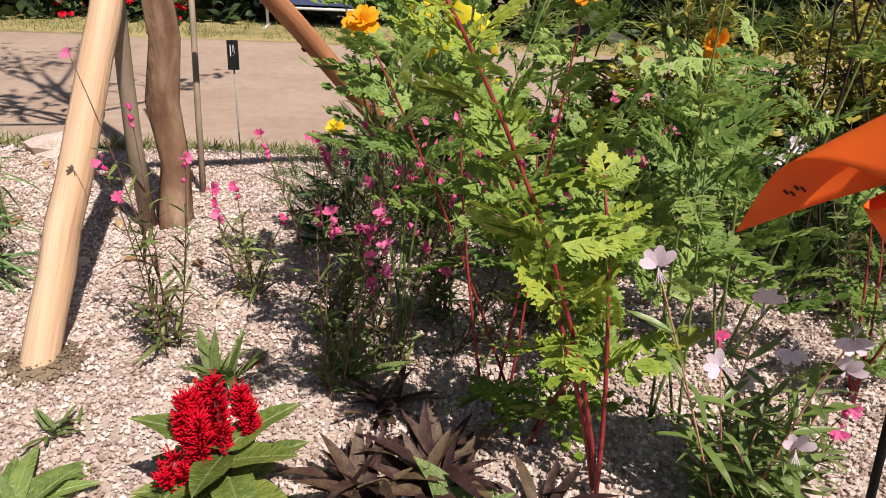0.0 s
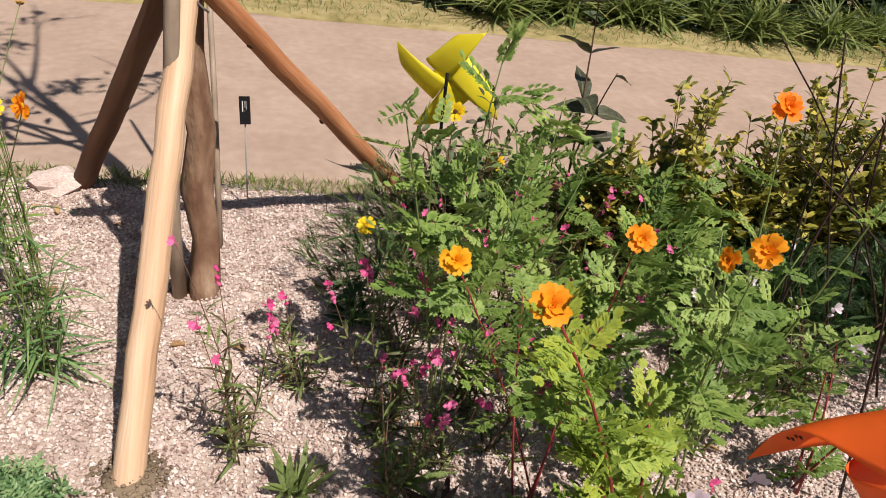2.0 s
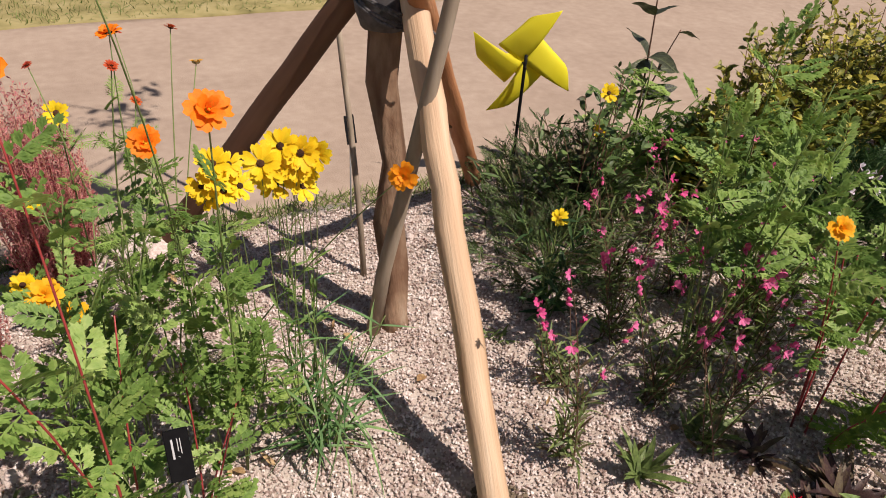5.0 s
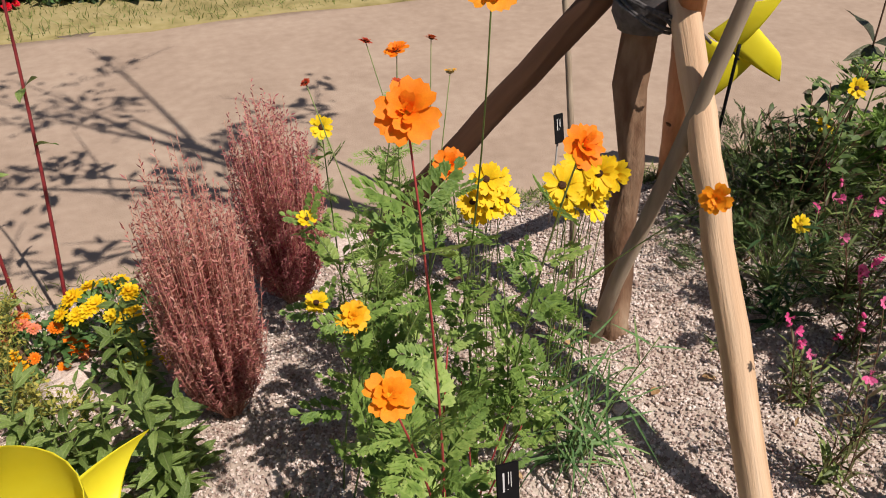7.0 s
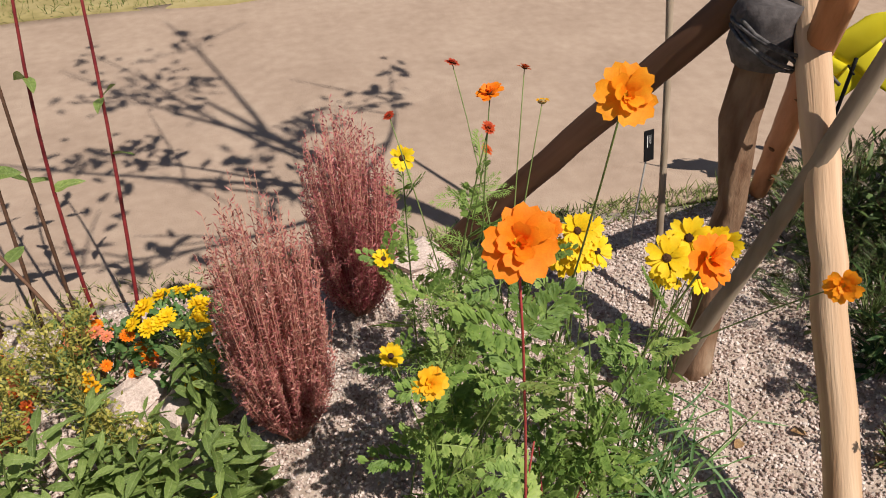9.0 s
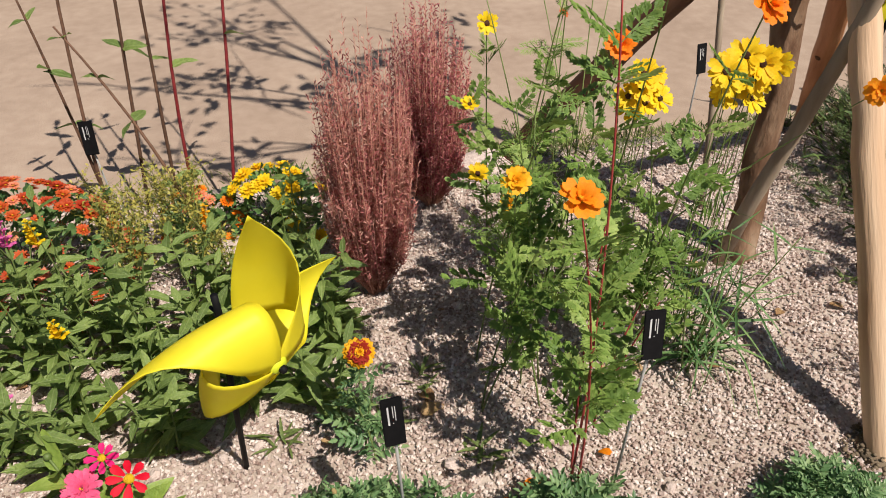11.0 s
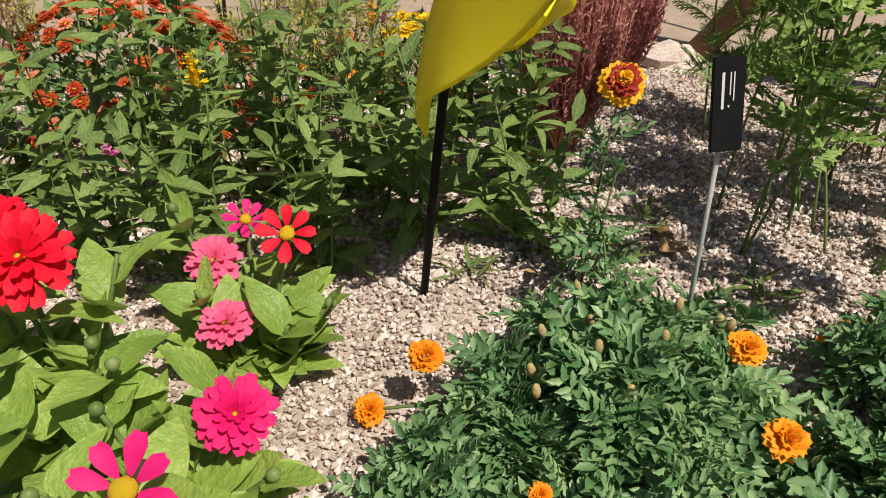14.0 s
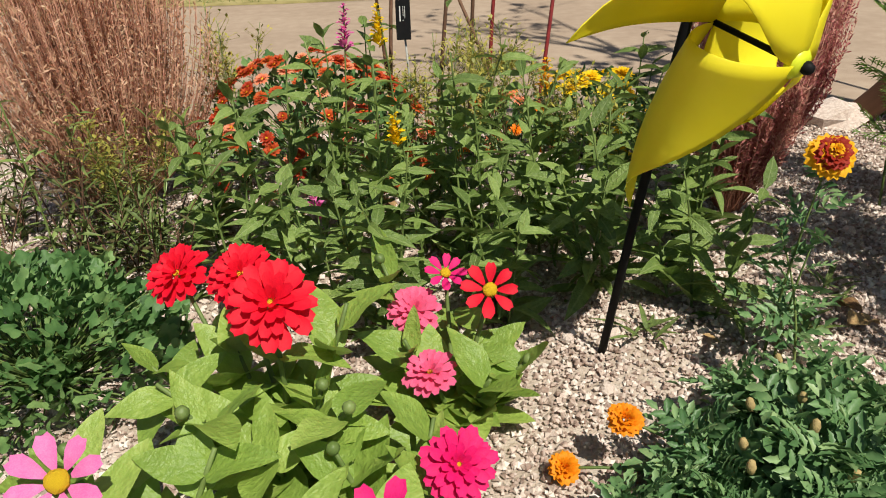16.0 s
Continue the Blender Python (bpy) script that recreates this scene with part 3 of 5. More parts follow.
# ---------------------------------------------------------------- ground
def sheet(name, x0, x1, y0, y1, z, nx, ny, mat, label, rough=0.0, edge=0.0, seed=0, thick=0.0):
    """A ground sheet with slight unevenness and a wavering far edge."""
    g = Geo()
    v, f = [], []
    for j in range(ny + 1):
        for i in range(nx + 1):
            x, y = x0 + (x1 - x0) * i / nx, y0 + (y1 - y0) * j / ny
            if j in (0, ny):
                y += edge * noise.noise(Vector((x * 1.3, seed, 0.5 + j)))
            v.append((x, y, z + rough * noise.noise(Vector((x * 2.2, y * 2.2, seed)))))
    for j in range(ny):
        for i in range(nx):
            a = j * (nx + 1) + i
            f += [(a, a + 1, a + nx + 2), (a, a + nx + 2, a + nx + 1)]
    g.add((np.array(v, float), np.array(f)))
    ob = new(name, g.mesh(name, mat))
    if thick:
        s = ob.modifiers.new("thickness", "SOLIDIFY")
        s.thickness, s.offset = thick, -1
    return tagged(ob, label, name.replace("_", " "), kind="structure")


def bed_z(x, y):
    return 0.012 + 0.018 * noise.noise(Vector((x * 2.2, y * 2.2, 3))) + 0.008 * noise.noise(Vector((x * 7, y * 7, 9)))


def bed_edge(x):
    """Near edge of the bed, which swings forward at its right end."""
    s = min(1.0, max(0.0, (x + 1.5) / 0.9))
    return 1.10 - 0.5 * s * s * (3 - 2 * s)


BED_Y = 3.42
sheet("ground", -300, 300, -300, 300, -0.06, 4, 4, M_EARTH, "bare brown earth that reaches out to the horizon")
sheet("front_walk", -14, 14, -3.0, 1.12, -0.03, 60, 20, M_PATH, "trodden sandy walk along the near side of the bed", 0.008, 0.05, 1, 0.02)
sheet("path", -14, 14, 3.47, 6.50, 0.0, 90, 24, M_PATH, "pale tan sandy path with tree shadows across it", 0.012, 0.10, 2, 0.03)
sheet("far_lawn", -14, 14, 6.44, 9.5, 0.008, 60, 12, M_DRYLAWN, "dry yellowish lawn beyond the path", 0.02, 0.12, 4, 0.04)
bed = sheet("gravel_bed", -14, 14, 1.08, BED_Y, 0.0, 280, 40, M_GRIT, "flower bed covered with pale crushed gravel", 0.0, 0.06, 3, 0.05)
for vert in bed.data.vertices:
    vert.co.y -= (1.10 - bed_edge(vert.co.x)) * max(0.0, (BED_Y - vert.co.y) / (BED_Y - 1.10))
    vert.co.z = bed_z(vert.co.x, vert.co.y) - 0.004
bed.data.update()


def gravel():
    """Crushed stones strewn over the bed, each with its own faces, in one mesh."""
    rg = np.random.default_rng(5)
    n = 235000
    x, y = rg.uniform(-5.2, 2.9, n), rg.random(n)
    front = np.array([bed_edge(a) for a in x])
    y = front + (BED_Y - 0.03 - front) * y
    far = (x < -4.3) | (x > 1.6)
    keep = ~far | (rg.random(n) < 0.4)
    x, y = x[keep], y[keep]
    n = len(x)
    z = np.array([bed_z(a, b) for a, b in zip(x, y)])
    size = 0.0035 + 0.0046 * rg.random(n) ** 2.0
    octa = np.array([(1, 0, 0), (0, 1, 0), (-1, 0, 0), (0, -1, 0), (0, 0, 1), (0, 0, -1)], float)
    tri = np.array([(0, 1, 4), (1, 2, 4), (2, 3, 4), (3, 0, 4), (1, 0, 5), (2, 1, 5), (3, 2, 5), (0, 3, 5)])
    v = octa[None] * rg.uniform(0.8, 1.2, (n, 6, 1)) + rg.normal(0, 0.16, (n, 6, 3))
    ax = rg.uniform(0, 2 * math.pi, n)
    tilt = rg.uniform(-1.2, 1.2, n)
    c, s = np.cos(ax)[:, None], np.sin(ax)[:, None]
    vx, vy, vz = v[..., 0], v[..., 1], v[..., 2]
    ct, st = np.cos(tilt)[:, None], np.sin(tilt)[:, None]
    vy, vz = vy * ct - vz * st, vy * st + vz * ct
    vx, vy = vx * c - vy * s, vx * s + vy * c
    v = np.stack((vx, vy, vz * 0.9), -1) * size[:, None, None]
    v += np.stack((x, y, z + size * 0.35), -1)[:, None, :]
    g = Geo()
    g.v, g.f, g.n = [v.reshape(-1, 3)], [(tri[None] + np.arange(n)[:, None, None] * 6).reshape(-1, 3)], n * 6
    g.m = [np.zeros(n * 8, np.int32)]
    ob = new("gravel", g.mesh("gravel", M_GRAVEL, smooth=False))
    tagged(ob, "pale pinkish crushed gravel strewn over the bed", "gravel", kind="stuff")


gravel()


def verge(name, x0, x1, y0, y1, n, h, mat, label, seed):
    r = random.Random(seed)
    g = Geo()
    for k in range(n):
        p = (r.uniform(x0, x1), r.uniform(y0, y1), 0.0)
        g.add(STRAP[r.randrange(3)], aim(p, (r.uniform(-0.7, 0.7), r.uniform(-0.7, 0.7), 1), (r.uniform(-1, 1), r.uniform(-1, 1), 0.2), (h * 1.6, h * r.uniform(0.5, 1.2), h)))
    tagged(new(name, g.mesh(name, mat)), label, "grass", kind="stuff")


verge("grass_verge", -2.3, 1.8, 3.36, 3.52, 2600, 0.055, G_GRASS, "short green grass fringe between gravel and path", 3)
verge("grass_verge", -5.5, -2.3, 3.38, 3.56, 1000, 0.045, G_GRASS, "short green grass fringe between gravel and path", 8)
verge("lawn_grass", -8, 8, 6.48, 7.8, 9000, 0.06, G_GRASS, "thin dry grass on the lawn beyond the path", 4)

# ---------------------------------------------------------------- young tree and its tripod
LASH = Vector((-1.02, 2.66, 1.12))


def pole(parent, foot, top, r0, r1, mat, seed, knots, label):
    foot, top = Vector(foot), Vector(top)
    r = random.Random(seed)
    d = top - foot
    n = 16
    g = Geo()
    pts = [foot + d * (i / n) + Vector((r.uniform(-1, 1), r.uniform(-1, 1), 0)) * 0.004 for i in range(n + 1)]
    q = d.to_track_quat("Z", "Y").to_matrix().to_4x4()
    inv = q.inverted()
    local = [inv @ (p - foot) for p in pts]
    g.add(tube(local, [r0 + (r1 - r0) * i / n for i in range(n + 1)], 14, 0.02, seed))
    ob = part("pole", g.mesh("pole", mat), parent, label, Matrix.Translation(foot - parent.location) @ q)
    for s, a in knots:
        k = part("knot", Geo().add(ball(0.012, 0.5, seed, 0.2)).mesh("knot", M_KNOT), ob)
        rr = (r0 + (r1 - r0) * s) * 0.98
        k.matrix_basis = face((math.cos(a) * rr, math.sin(a) * rr, d.length * s), (math.cos(a), math.sin(a), 0))
    return ob


tripod = root("tree_support", (-1.0, 2.6, 0), "tripod of peeled wooden poles lashed round the young tree", "tree support")
pole(tripod, (-1.074, 1.677, -0.08), (-0.949, 2.733, 1.36), 0.043, 0.038, M_POLE, 1, ((0.16, -1.7), (0.34, -1.2), (0.42, -2.2), (0.62, -1.9), (0.8, -1.4)), "pale peeled pole")
pole(tripod, (-0.12, 3.475, -0.08), (-1.10, 2.40, 1.36), 0.041, 0.036, M_POLE_RED, 2, ((0.25, -1.0), (0.45, -2.0), (0.7, -1.5)), "reddish barked pole")
pole(tripod, (-1.68, 3.43, -0.08), (-0.91, 2.68, 1.38), 0.046, 0.042, M_POLE_DARK, 3, ((0.4, -1.0),), "dark stained pole")


def soil_heap(x, y, rad, seed):
    r = random.Random(seed)
    g = Geo().add(ball(rad * 0.9, 0.16, seed, 0.12, 6, 18), Matrix.Translation((0, 0, 0.016)))
    for k in range(320):
        a, q = r.uniform(0, 6.28), rad * 1.25 * math.sqrt(r.random())
        g.add(ball(r.uniform(0.002, 0.0075), 0.7, k, 0.3, 3, 6), Matrix.Translation((math.cos(a) * q, math.sin(a) * q * 0.9, 0.020 + 0.014 * max(0.0, 1 - (q / rad) ** 2))))
    ob = root("soil_heap", (x, y, 0), "crumbs of brown soil round the foot of the pale pole", "soil", kind="stuff")
    part("crumbs", g.mesh("crumbs", M_EARTH), ob)


soil_heap(-1.06, 1.74, 0.085, 5)


def coil(centre, axis, rad, turns, r, seed, squash=1.0):
    rn = random.Random(seed)
    q = Vector(axis).to_track_quat("Z", "Y").to_matrix()
    pts = []
    for i in range(turns * 14 + 1):
        a = 2 * math.pi * i / 14
        p = Vector((math.cos(a) * rad * squash, math.sin(a) * rad, (i / 14 - turns / 2) * r * 1.7 + rn.uniform(-0.004, 0.004)))
        pts.append(Vector(centre) + q @ p)
    return tube(pts, [r] * len(pts), 6)


gw = Geo().add(tube([LASH + Vector((0, 0.01, z)) - tripod.location for z in (-0.07, -0.03, 0.01, 0.05, 0.09)], [0.064, 0.076, 0.082, 0.080, 0.074], 20, 0.09, 4))
part("wrap", gw.mesh("wrap", M_WRAP), tripod, "dark sheet wrapped round the joint")
gr_ = Geo()
for k, (ax, sq) in enumerate((((0.45, -0.25, 1), 1.12), ((0.5, -0.1, 1), 1.15))):
    gr_.add(coil(LASH + Vector((0, 0, -0.02 + 0.02 * k)) - tripod.location, ax, 0.092, 2, 0.005, k, sq))
gr_.add(tube(curve((0.02, -0.06, 1.12), (0.05, -0.10, 1.08), (0.09, -0.09, 1.05)), [0.004] * 7, 6))
part("rope", gr_.mesh("rope", M_ROPE), tripod, "grey rope wound round the poles")


def young_tree():
    ob = root("young_tree", (-0.99, 2.62, 0), "young tree with a gnarled brown trunk held by poles", "tree")
    B = ob.location
    g = Geo()
    main = [(0.0, -0.05, -0.05), (0.0, -0.03, 0.05), (0.012, 0.0, 0.22), (-0.012, 0.01, 0.42), (0.014, 0.03, 0.62), (-0.016, 0.06, 0.88), (0.004, 0.08, 1.2), (0.03, 0.1, 1.6), (0.0, 0.12, 2.0), (0.02, 0.1, 2.6), (-0.03, 0.12, 3.3), (0.0, 0.1, 4.2)]
    g.add(tube(main, [0.060, 0.052, 0.044, 0.047, 0.042, 0.048, 0.045, 0.042, 0.038, 0.03, 0.022, 0.01], 16, 0.2, 3))
    part("trunk", g.mesh("trunk", M_BARK), ob, "gnarled brown trunk")
    low = Geo().add(tube([(-0.085, -0.045, -0.03), (-0.075, -0.105, 0.3), (-0.055, -0.155, 0.53), (-0.03, -0.20, 0.78), (0.008, -0.245, 1.1), (0.03, -0.275, 1.31), (0.09, -0.36, 1.9)], [0.026, 0.025, 0.023, 0.022, 0.021, 0.019, 0.014], 10, 0.05, 6))
    part("low_limb", low.mesh("low_limb", M_LIMB), ob, "thin grey limb that leans forward from the foot")
    r = random.Random(11)
    gl, gf = Geo(), Geo()
    limbs = [((0, 0.1, 1.9), (-0.75, 0.1, 2.9)), ((0, 0.1, 2.1), (-1.25, -0.35, 2.7)), ((0, 0.1, 2.4), (0.7, 0.4, 3.4)), ((0, 0.1, 2.6), (-0.5, 0.8, 3.9)), ((0, 0.1, 3.0), (0.35, -0.4, 4.2)),
             ((0, 0.1, 2.2), (-1.5, 0.3, 3.3)), ((0, 0.1, 3.2), (-0.55, 0.35, 4.9)), ((0, 0.1, 1.75), (-1.0, 0.6, 2.3)), ((0, 0.1, 3.4), (0.05, 0.9, 5.0))]
    for a, b in limbs:
        a, b = Vector(a), Vector(b)
        pts = curve(a, a.lerp(b, 0.5) + Vector((r.uniform(-0.15, 0.15), r.uniform(-0.15, 0.15), -0.12)), b, 8)
        part("limb", Geo().add(tube(pts, [0.018 - 0.0019 * i for i in range(8)], 6, 0.06)).mesh("limb", M_LIMB), ob)
        for t in range(7):
            s = r.uniform(0.45, 1)
            p = pts[int(s * 7)]
            q = p + Vector((r.uniform(-0.4, 0.4), r.uniform(-0.4, 0.4), r.uniform(-0.05, 0.4)))
            tw = curve(p, p.lerp(q, 0.5) + Vector((0, 0, 0.05)), q, 5)
            gl.add(tube(tw, [0.007, 0.006, 0.005, 0.004, 0.002], 4))
            if t % 2:
                for k in range(11):
                    c = tw[r.randrange(2, 5)] + Vector((r.uniform(-0.12, 0.12), r.uniform(-0.12, 0.12), r.uniform(-0.08, 0.1)))
                    gf.add(r.choice(OVATE), aim(c, (r.uniform(-1, 1), r.uniform(-1, 1), r.uniform(-0.6, 0.3)), (0, 0, 1), r.uniform(0.06, 0.11), r.uniform(-40, 40)))
    tagged(part("twiggery", gl.mesh("twiggery", M_LIMB), ob), kind="stuff")
    part("crown", gf.mesh("crown", G_COSMOS), ob, "sparse green leaves")


young_tree()
cane = root("bamboo_cane", (-0.975, 2.88, 0), "thin weathered cane stuck in the gravel beside the trunk", "cane")
part("cane", Geo().add(tube([(0, 0, -0.05), (-0.004, 0.06, 0.3), (-0.01, 0.13, 0.6), (-0.02, 0.2, 0.9), (-0.035, 0.31, 1.3), (-0.045, 0.4, 1.6)], [0.012, 0.012, 0.011, 0.011, 0.01, 0.008], 7, 0.08)).mesh("cane", M_LIMB), cane)


# ---------------------------------------------------------------- pinwheels
def pinwheel(centre, normal, turn, R, foot, mat, label, clockwise=-1, hub=0.075, stick_top=0.05, width=0.5, pen=-1):
    C, n = Vector(centre), Vector(normal).normalized()
    u = Vector((0, 0, 1)).cross(n).normalized()
    v = n.cross(u)
    ob = root("pinwheel", foot, label, "pinwheel")
    B = ob.location
    back = C - n * 0.035
    g = Geo().add(tube([Vector(foot) - B - Vector((0, 0, 0.04)), (Vector(foot) - B).lerp(back - B, 0.5), back - B, back - B + Vector((0, 0, stick_top))], [0.0075, 0.0075, 0.0075, 0.0075], 8))
    part("stick", g.mesh("stick", M_BLACK), ob, "thin black plastic stick")
    q = Matrix((u, v, n)).transposed().to_4x4()
    axle = Geo().add(tube([(0, 0, -0.06), (0, 0, 0.0), (0, 0, hub)], [0.004] * 3, 8))
    part("axle", axle.mesh("axle", M_BLACK), ob, "", Matrix.Translation(C - B) @ q)
    cap = part("cap", Geo().add(tube([(0, 0, hub - 0.008), (0, 0, hub), (0, 0, hub + 0.008)], [0.020, 0.021, 0.014], 14)).mesh("cap", M_CAP), ob, "lime plastic cap", Matrix.Translation(C - B) @ q)
    part("nub", Geo().add(ball(0.009, 1.1)).mesh("nub", M_BLACK), cap, "", Matrix.Translation((0, 0, hub + 0.012)))
    k, vv, ff = 14, [], []

    def sheet_point(a, b):
        """A place on a blade: a runs out to the tip, b across the sheet from its flat edge to the corner pinned at the hub."""
        x, z = width * R * math.sin(math.pi * b) * (1 - 0.12 * b), hub * (1 - math.cos(math.pi * b)) / 2
        return (a * R, clockwise * x * (1 - 0.45 * a), z - 0.02 * math.sin(math.pi * a) + 0.004)

    for i in range(k):
        a = i / k
        for j in range(k + 1):
            vv.append(sheet_point(a, j / k * (1 - a) * (1 + 1.2 * a * (1 - a))))
    vv.append(sheet_point(1.0, 0.0))
    for i in range(k - 1):
        for j in range(k):
            q0 = i * (k + 1) + j
            ff += [(q0, q0 + k + 1, q0 + 1), (q0 + 1, q0 + k + 1, q0 + k + 2)]
    for j in range(k):
        q0 = (k - 1) * (k + 1) + j
        ff.append((q0, len(vv) - 1, q0 + 1))
    me = Geo().add((np.array(vv, float), np.array(ff))).mesh("blade", mat)
    for s in range(4):
        m = Matrix.Translation(C - B) @ q @ pose(0, 0, 0, 0, 0, turn + 90 * s)
        bl = part("blade", me, ob, "", m)
        sol = bl.modifiers.new("thickness", "SOLIDIFY")
        sol.thickness, sol.offset = 0.0012, 0
        if s == pen:
            mark = Geo()
            for t in range(4):
                ends = []
                for e in (0, 1):
                    x, y, z = sheet_point(0.62 + 0.026 * t + 0.012 * e, 0.09 + 0.025 * (t % 2) + 0.035 * e)
                    ends.append((x, y, z + 0.0015))
                mark.add(tube(ends, [0.0022, 0.0018], 5))
            part("pen_mark", mark.mesh("pen_mark", M_INK), bl, "small drawing in dark ink")
    return ob


pinwheel((0.51, 1.177, 0.735), (-0.406, -0.912, 0.055), 30, 0.288, (0.589, 1.163, 0.0), M_PW_O, "orange sheet pinwheel on a black stick", hub=0.11, width=0.44, pen=2)
pinwheel((-0.06, 3.30, 0.63), (0.333, 0.938, 0.1), 30, 0.275, (-0.065, 3.266, 0.0), M_PW_Y, "yellow sheet pinwheel on a black stick, seen from behind")
pinwheel((-2.625, 1.92, 0.645), (0.64, -0.71, -0.29), -95, 0.296, (-2.711, 2.065, 0.0), M_PW_Y, "yellow sheet pinwheel on a black stick near the zinnias", hub=0.125, width=0.42)


# ---------------------------------------------------------------- plant tags
def plant_tag(foot, top, yaw=0.0, w=0.044, h=0.115):
    ob = root("plant_tag", (foot[0], foot[1], 0), "small black plant label with white print on a thin stake", "plant label", "plant labels")
    d = Vector(top) - ob.location
    part("stake", Geo().add(tube([(0, 0, -0.04), d * 0.5, d], [0.0035] * 3, 6)).mesh("stake", M_WIRE), ob)
    bm = bmesh.new()
    bmesh.ops.create_cube(bm, size=1)
    bmesh.ops.scale(bm, vec=(w, 0.005, h), verts=bm.verts)
    bmesh.ops.bevel(bm, geom=bm.edges[:], offset=0.0015, segments=2, affect="EDGES")
    me = bpy.data.meshes.new("plate")
    bm.to_mesh(me), bm.free()
    me.materials.append(M_BLACK)
    m = Matrix.Translation(d) @ pose(0, 0, 0, -14, 0, yaw)
    plate = part("plate", me, ob, "black plate", m)
    g = Geo()
    for i, (x, ln) in enumerate(((-0.20, 0.34), (0.02, 0.20), (0.13, 0.26))):
        t = 0.0008 if i else 0.0018
        v = np.array([(x * w - t, -0.0036, h * (0.30 - ln)), (x * w + t, -0.0036, h * (0.30 - ln)), (x * w + t, -0.0036, h * 0.34), (x * w - t, -0.0036, h * 0.34)], float)
        g.add((v, np.array([(0, 1, 2), (0, 2, 3)])))
    part("print", g.mesh("print", M_PRINT, False), plate, "small white print")


plant_tag((-0.90, 3.22), (-0.90, 3.225, 0.47), 10)
plant_tag((-1.80, 1.80), (-1.808, 1.778, 0.58), -5)
plant_tag((-2.33, 1.78), (-2.345, 1.764, 0.47), 5)
plant_tag((-3.13, 3.15), (-3.148, 3.151, 0.44), 0)

# ---------------------------------------------------------------- flowers: cosmos by the front of the bed
VIEW = (-0.25, -0.8, 0.75)
tuft("cosmos_plant", (0.17, 1.32, 0), "red-stemmed cosmos with lime feathery leaves and orange flowers", "cosmos", [(-0.12, 1.36, 0.76), (0.10, 1.38, 0.64), (-0.21, 1.267, 0.97)], COSMOS, G_LIME, S_RED, 0.15, 11, 0.42, 0.98, 0.0055, 1, 42, 0.015, single=True,
     heads=[(2, "cosmos", P_ORANGE, 0.075, C_YELLOW, 0.22, VIEW)], side=0.3)
tuft("cosmos_plant", (0.0, 1.62, 0), "green feathery cosmos with amber and orange flowers", "cosmos", [(-0.30, 1.6, 0.83), (0.09, 1.6, 0.90), (-0.12, 1.66, 0.72), (0.05, 1.7, 0.6)], COSMOS, G_COSMOS, S_RED, 0.16, 6, 0.5, 0.93, 0.0038, 2, 50, single=True,
     heads=[(0, "cosmos", P_AMBER, 0.07, C_YELLOW, 0.22, VIEW), (1, "cosmos", P_ORANGE, 0.07, C_YELLOW, 0.22, VIEW)], side=0.3)
tuft("cosmos_plant", (0.36, 1.55, 0), "green feathery cosmos with three orange flowers", "cosmos", [(0.268, 1.44, 0.98), (0.37, 1.67, 0.81), (0.25, 1.6, 0.6), (0.5, 1.75, 0.7)], COSMOS, G_COSMOS, S_GREEN, 0.155, 6, 0.45, 0.92, 0.0038, 3, 50, single=True,
     heads=[(0, "cosmos", P_ORANGE, 0.072, C_YELLOW, 0.22, (-0.6, -0.6, 0.4)), (1, "cosmos", P_ORANGE, 0.066, C_YELLOW, 0.22, (-0.8, -0.3, 0.3))], side=0.3)
tuft("cosmos_plant", (0.6, 1.8, 0), "tall loose cosmos with orange flowers", "cosmos", [(0.39, 1.71, 1.17), (0.67, 1.62, 1.115), (0.75, 1.9, 0.7), (0.52, 1.95, 0.72), (0.85, 1.7, 0.6)], COSMOS, G_COSMOS, S_GREEN, 0.14, 5, 0.3, 0.85, 0.0045, 4, 60, single=True,
     heads=[(0, "cosmos", P_DEEP, 0.075, C_YELLOW, 0.22, VIEW), (1, "cosmos", P_ORANGE, 0.075, C_YELLOW, 0.22, VIEW)], side=0.3)
tuft("cosmos_plant", (0.87, 1.66, 0), "low feathery cosmos without flowers", "cosmos", [(0.81, 1.7, 0.45), (0.95, 1.6, 0.4), (0.9, 1.8, 0.46)], COSMOS, G_COSMOS, S_RED, 0.13, 4, 0.2, 0.95, 0.0045, 5, 60, single=True, side=0.3)
tuft("cosmos_plant", (0.05, 1.5, 0), "short lime cosmos seedling", "cosmos", [(0.12, 1.42, 0.24), (-0.05, 1.45, 0.2), (0.2, 1.52, 0.28)], COSMOS, G_LIME, S_RED, 0.13, 4, 0.3, 0.98, 0.004, 6, 65)
tuft("cosmos_plant", (0.3, 2.95, 0), "tall bushy cosmos at the back of the bed", "cosmos", [(0.35, 2.95, 0.72), (0.19, 3.0, 0.55), (0.58, 2.84, 0.58), (0.45, 3.05, 0.6), (0.3, 2.8, 0.6), (0.1, 2.9, 0.45), (0.5, 2.7, 0.5)], COSMOS, G_COSMOS, S_GREEN, 0.2, 6, 0.2, 0.95, 0.0055, 7, 60, single=True,
     heads=[(5, "daisy", P_YELLOW, 0.08, C_DARK, 0.25, VIEW)], side=0.3)
tuft("cosmos_plant", (0.72, 2.5, 0), "bushy green cosmos in the middle of the bed", "cosmos", [(0.69, 2.6, 0.66), (0.85, 2.45, 0.55), (0.55, 2.4, 0.55), (0.9, 2.65, 0.6), (0.62, 2.65, 0.5), (0.72, 2.35, 0.5)], COSMOS, G_COSMOS, S_GREEN, 0.19, 6, 0.25, 0.95, 0.0050, 8, 60, single=True, side=0.3)
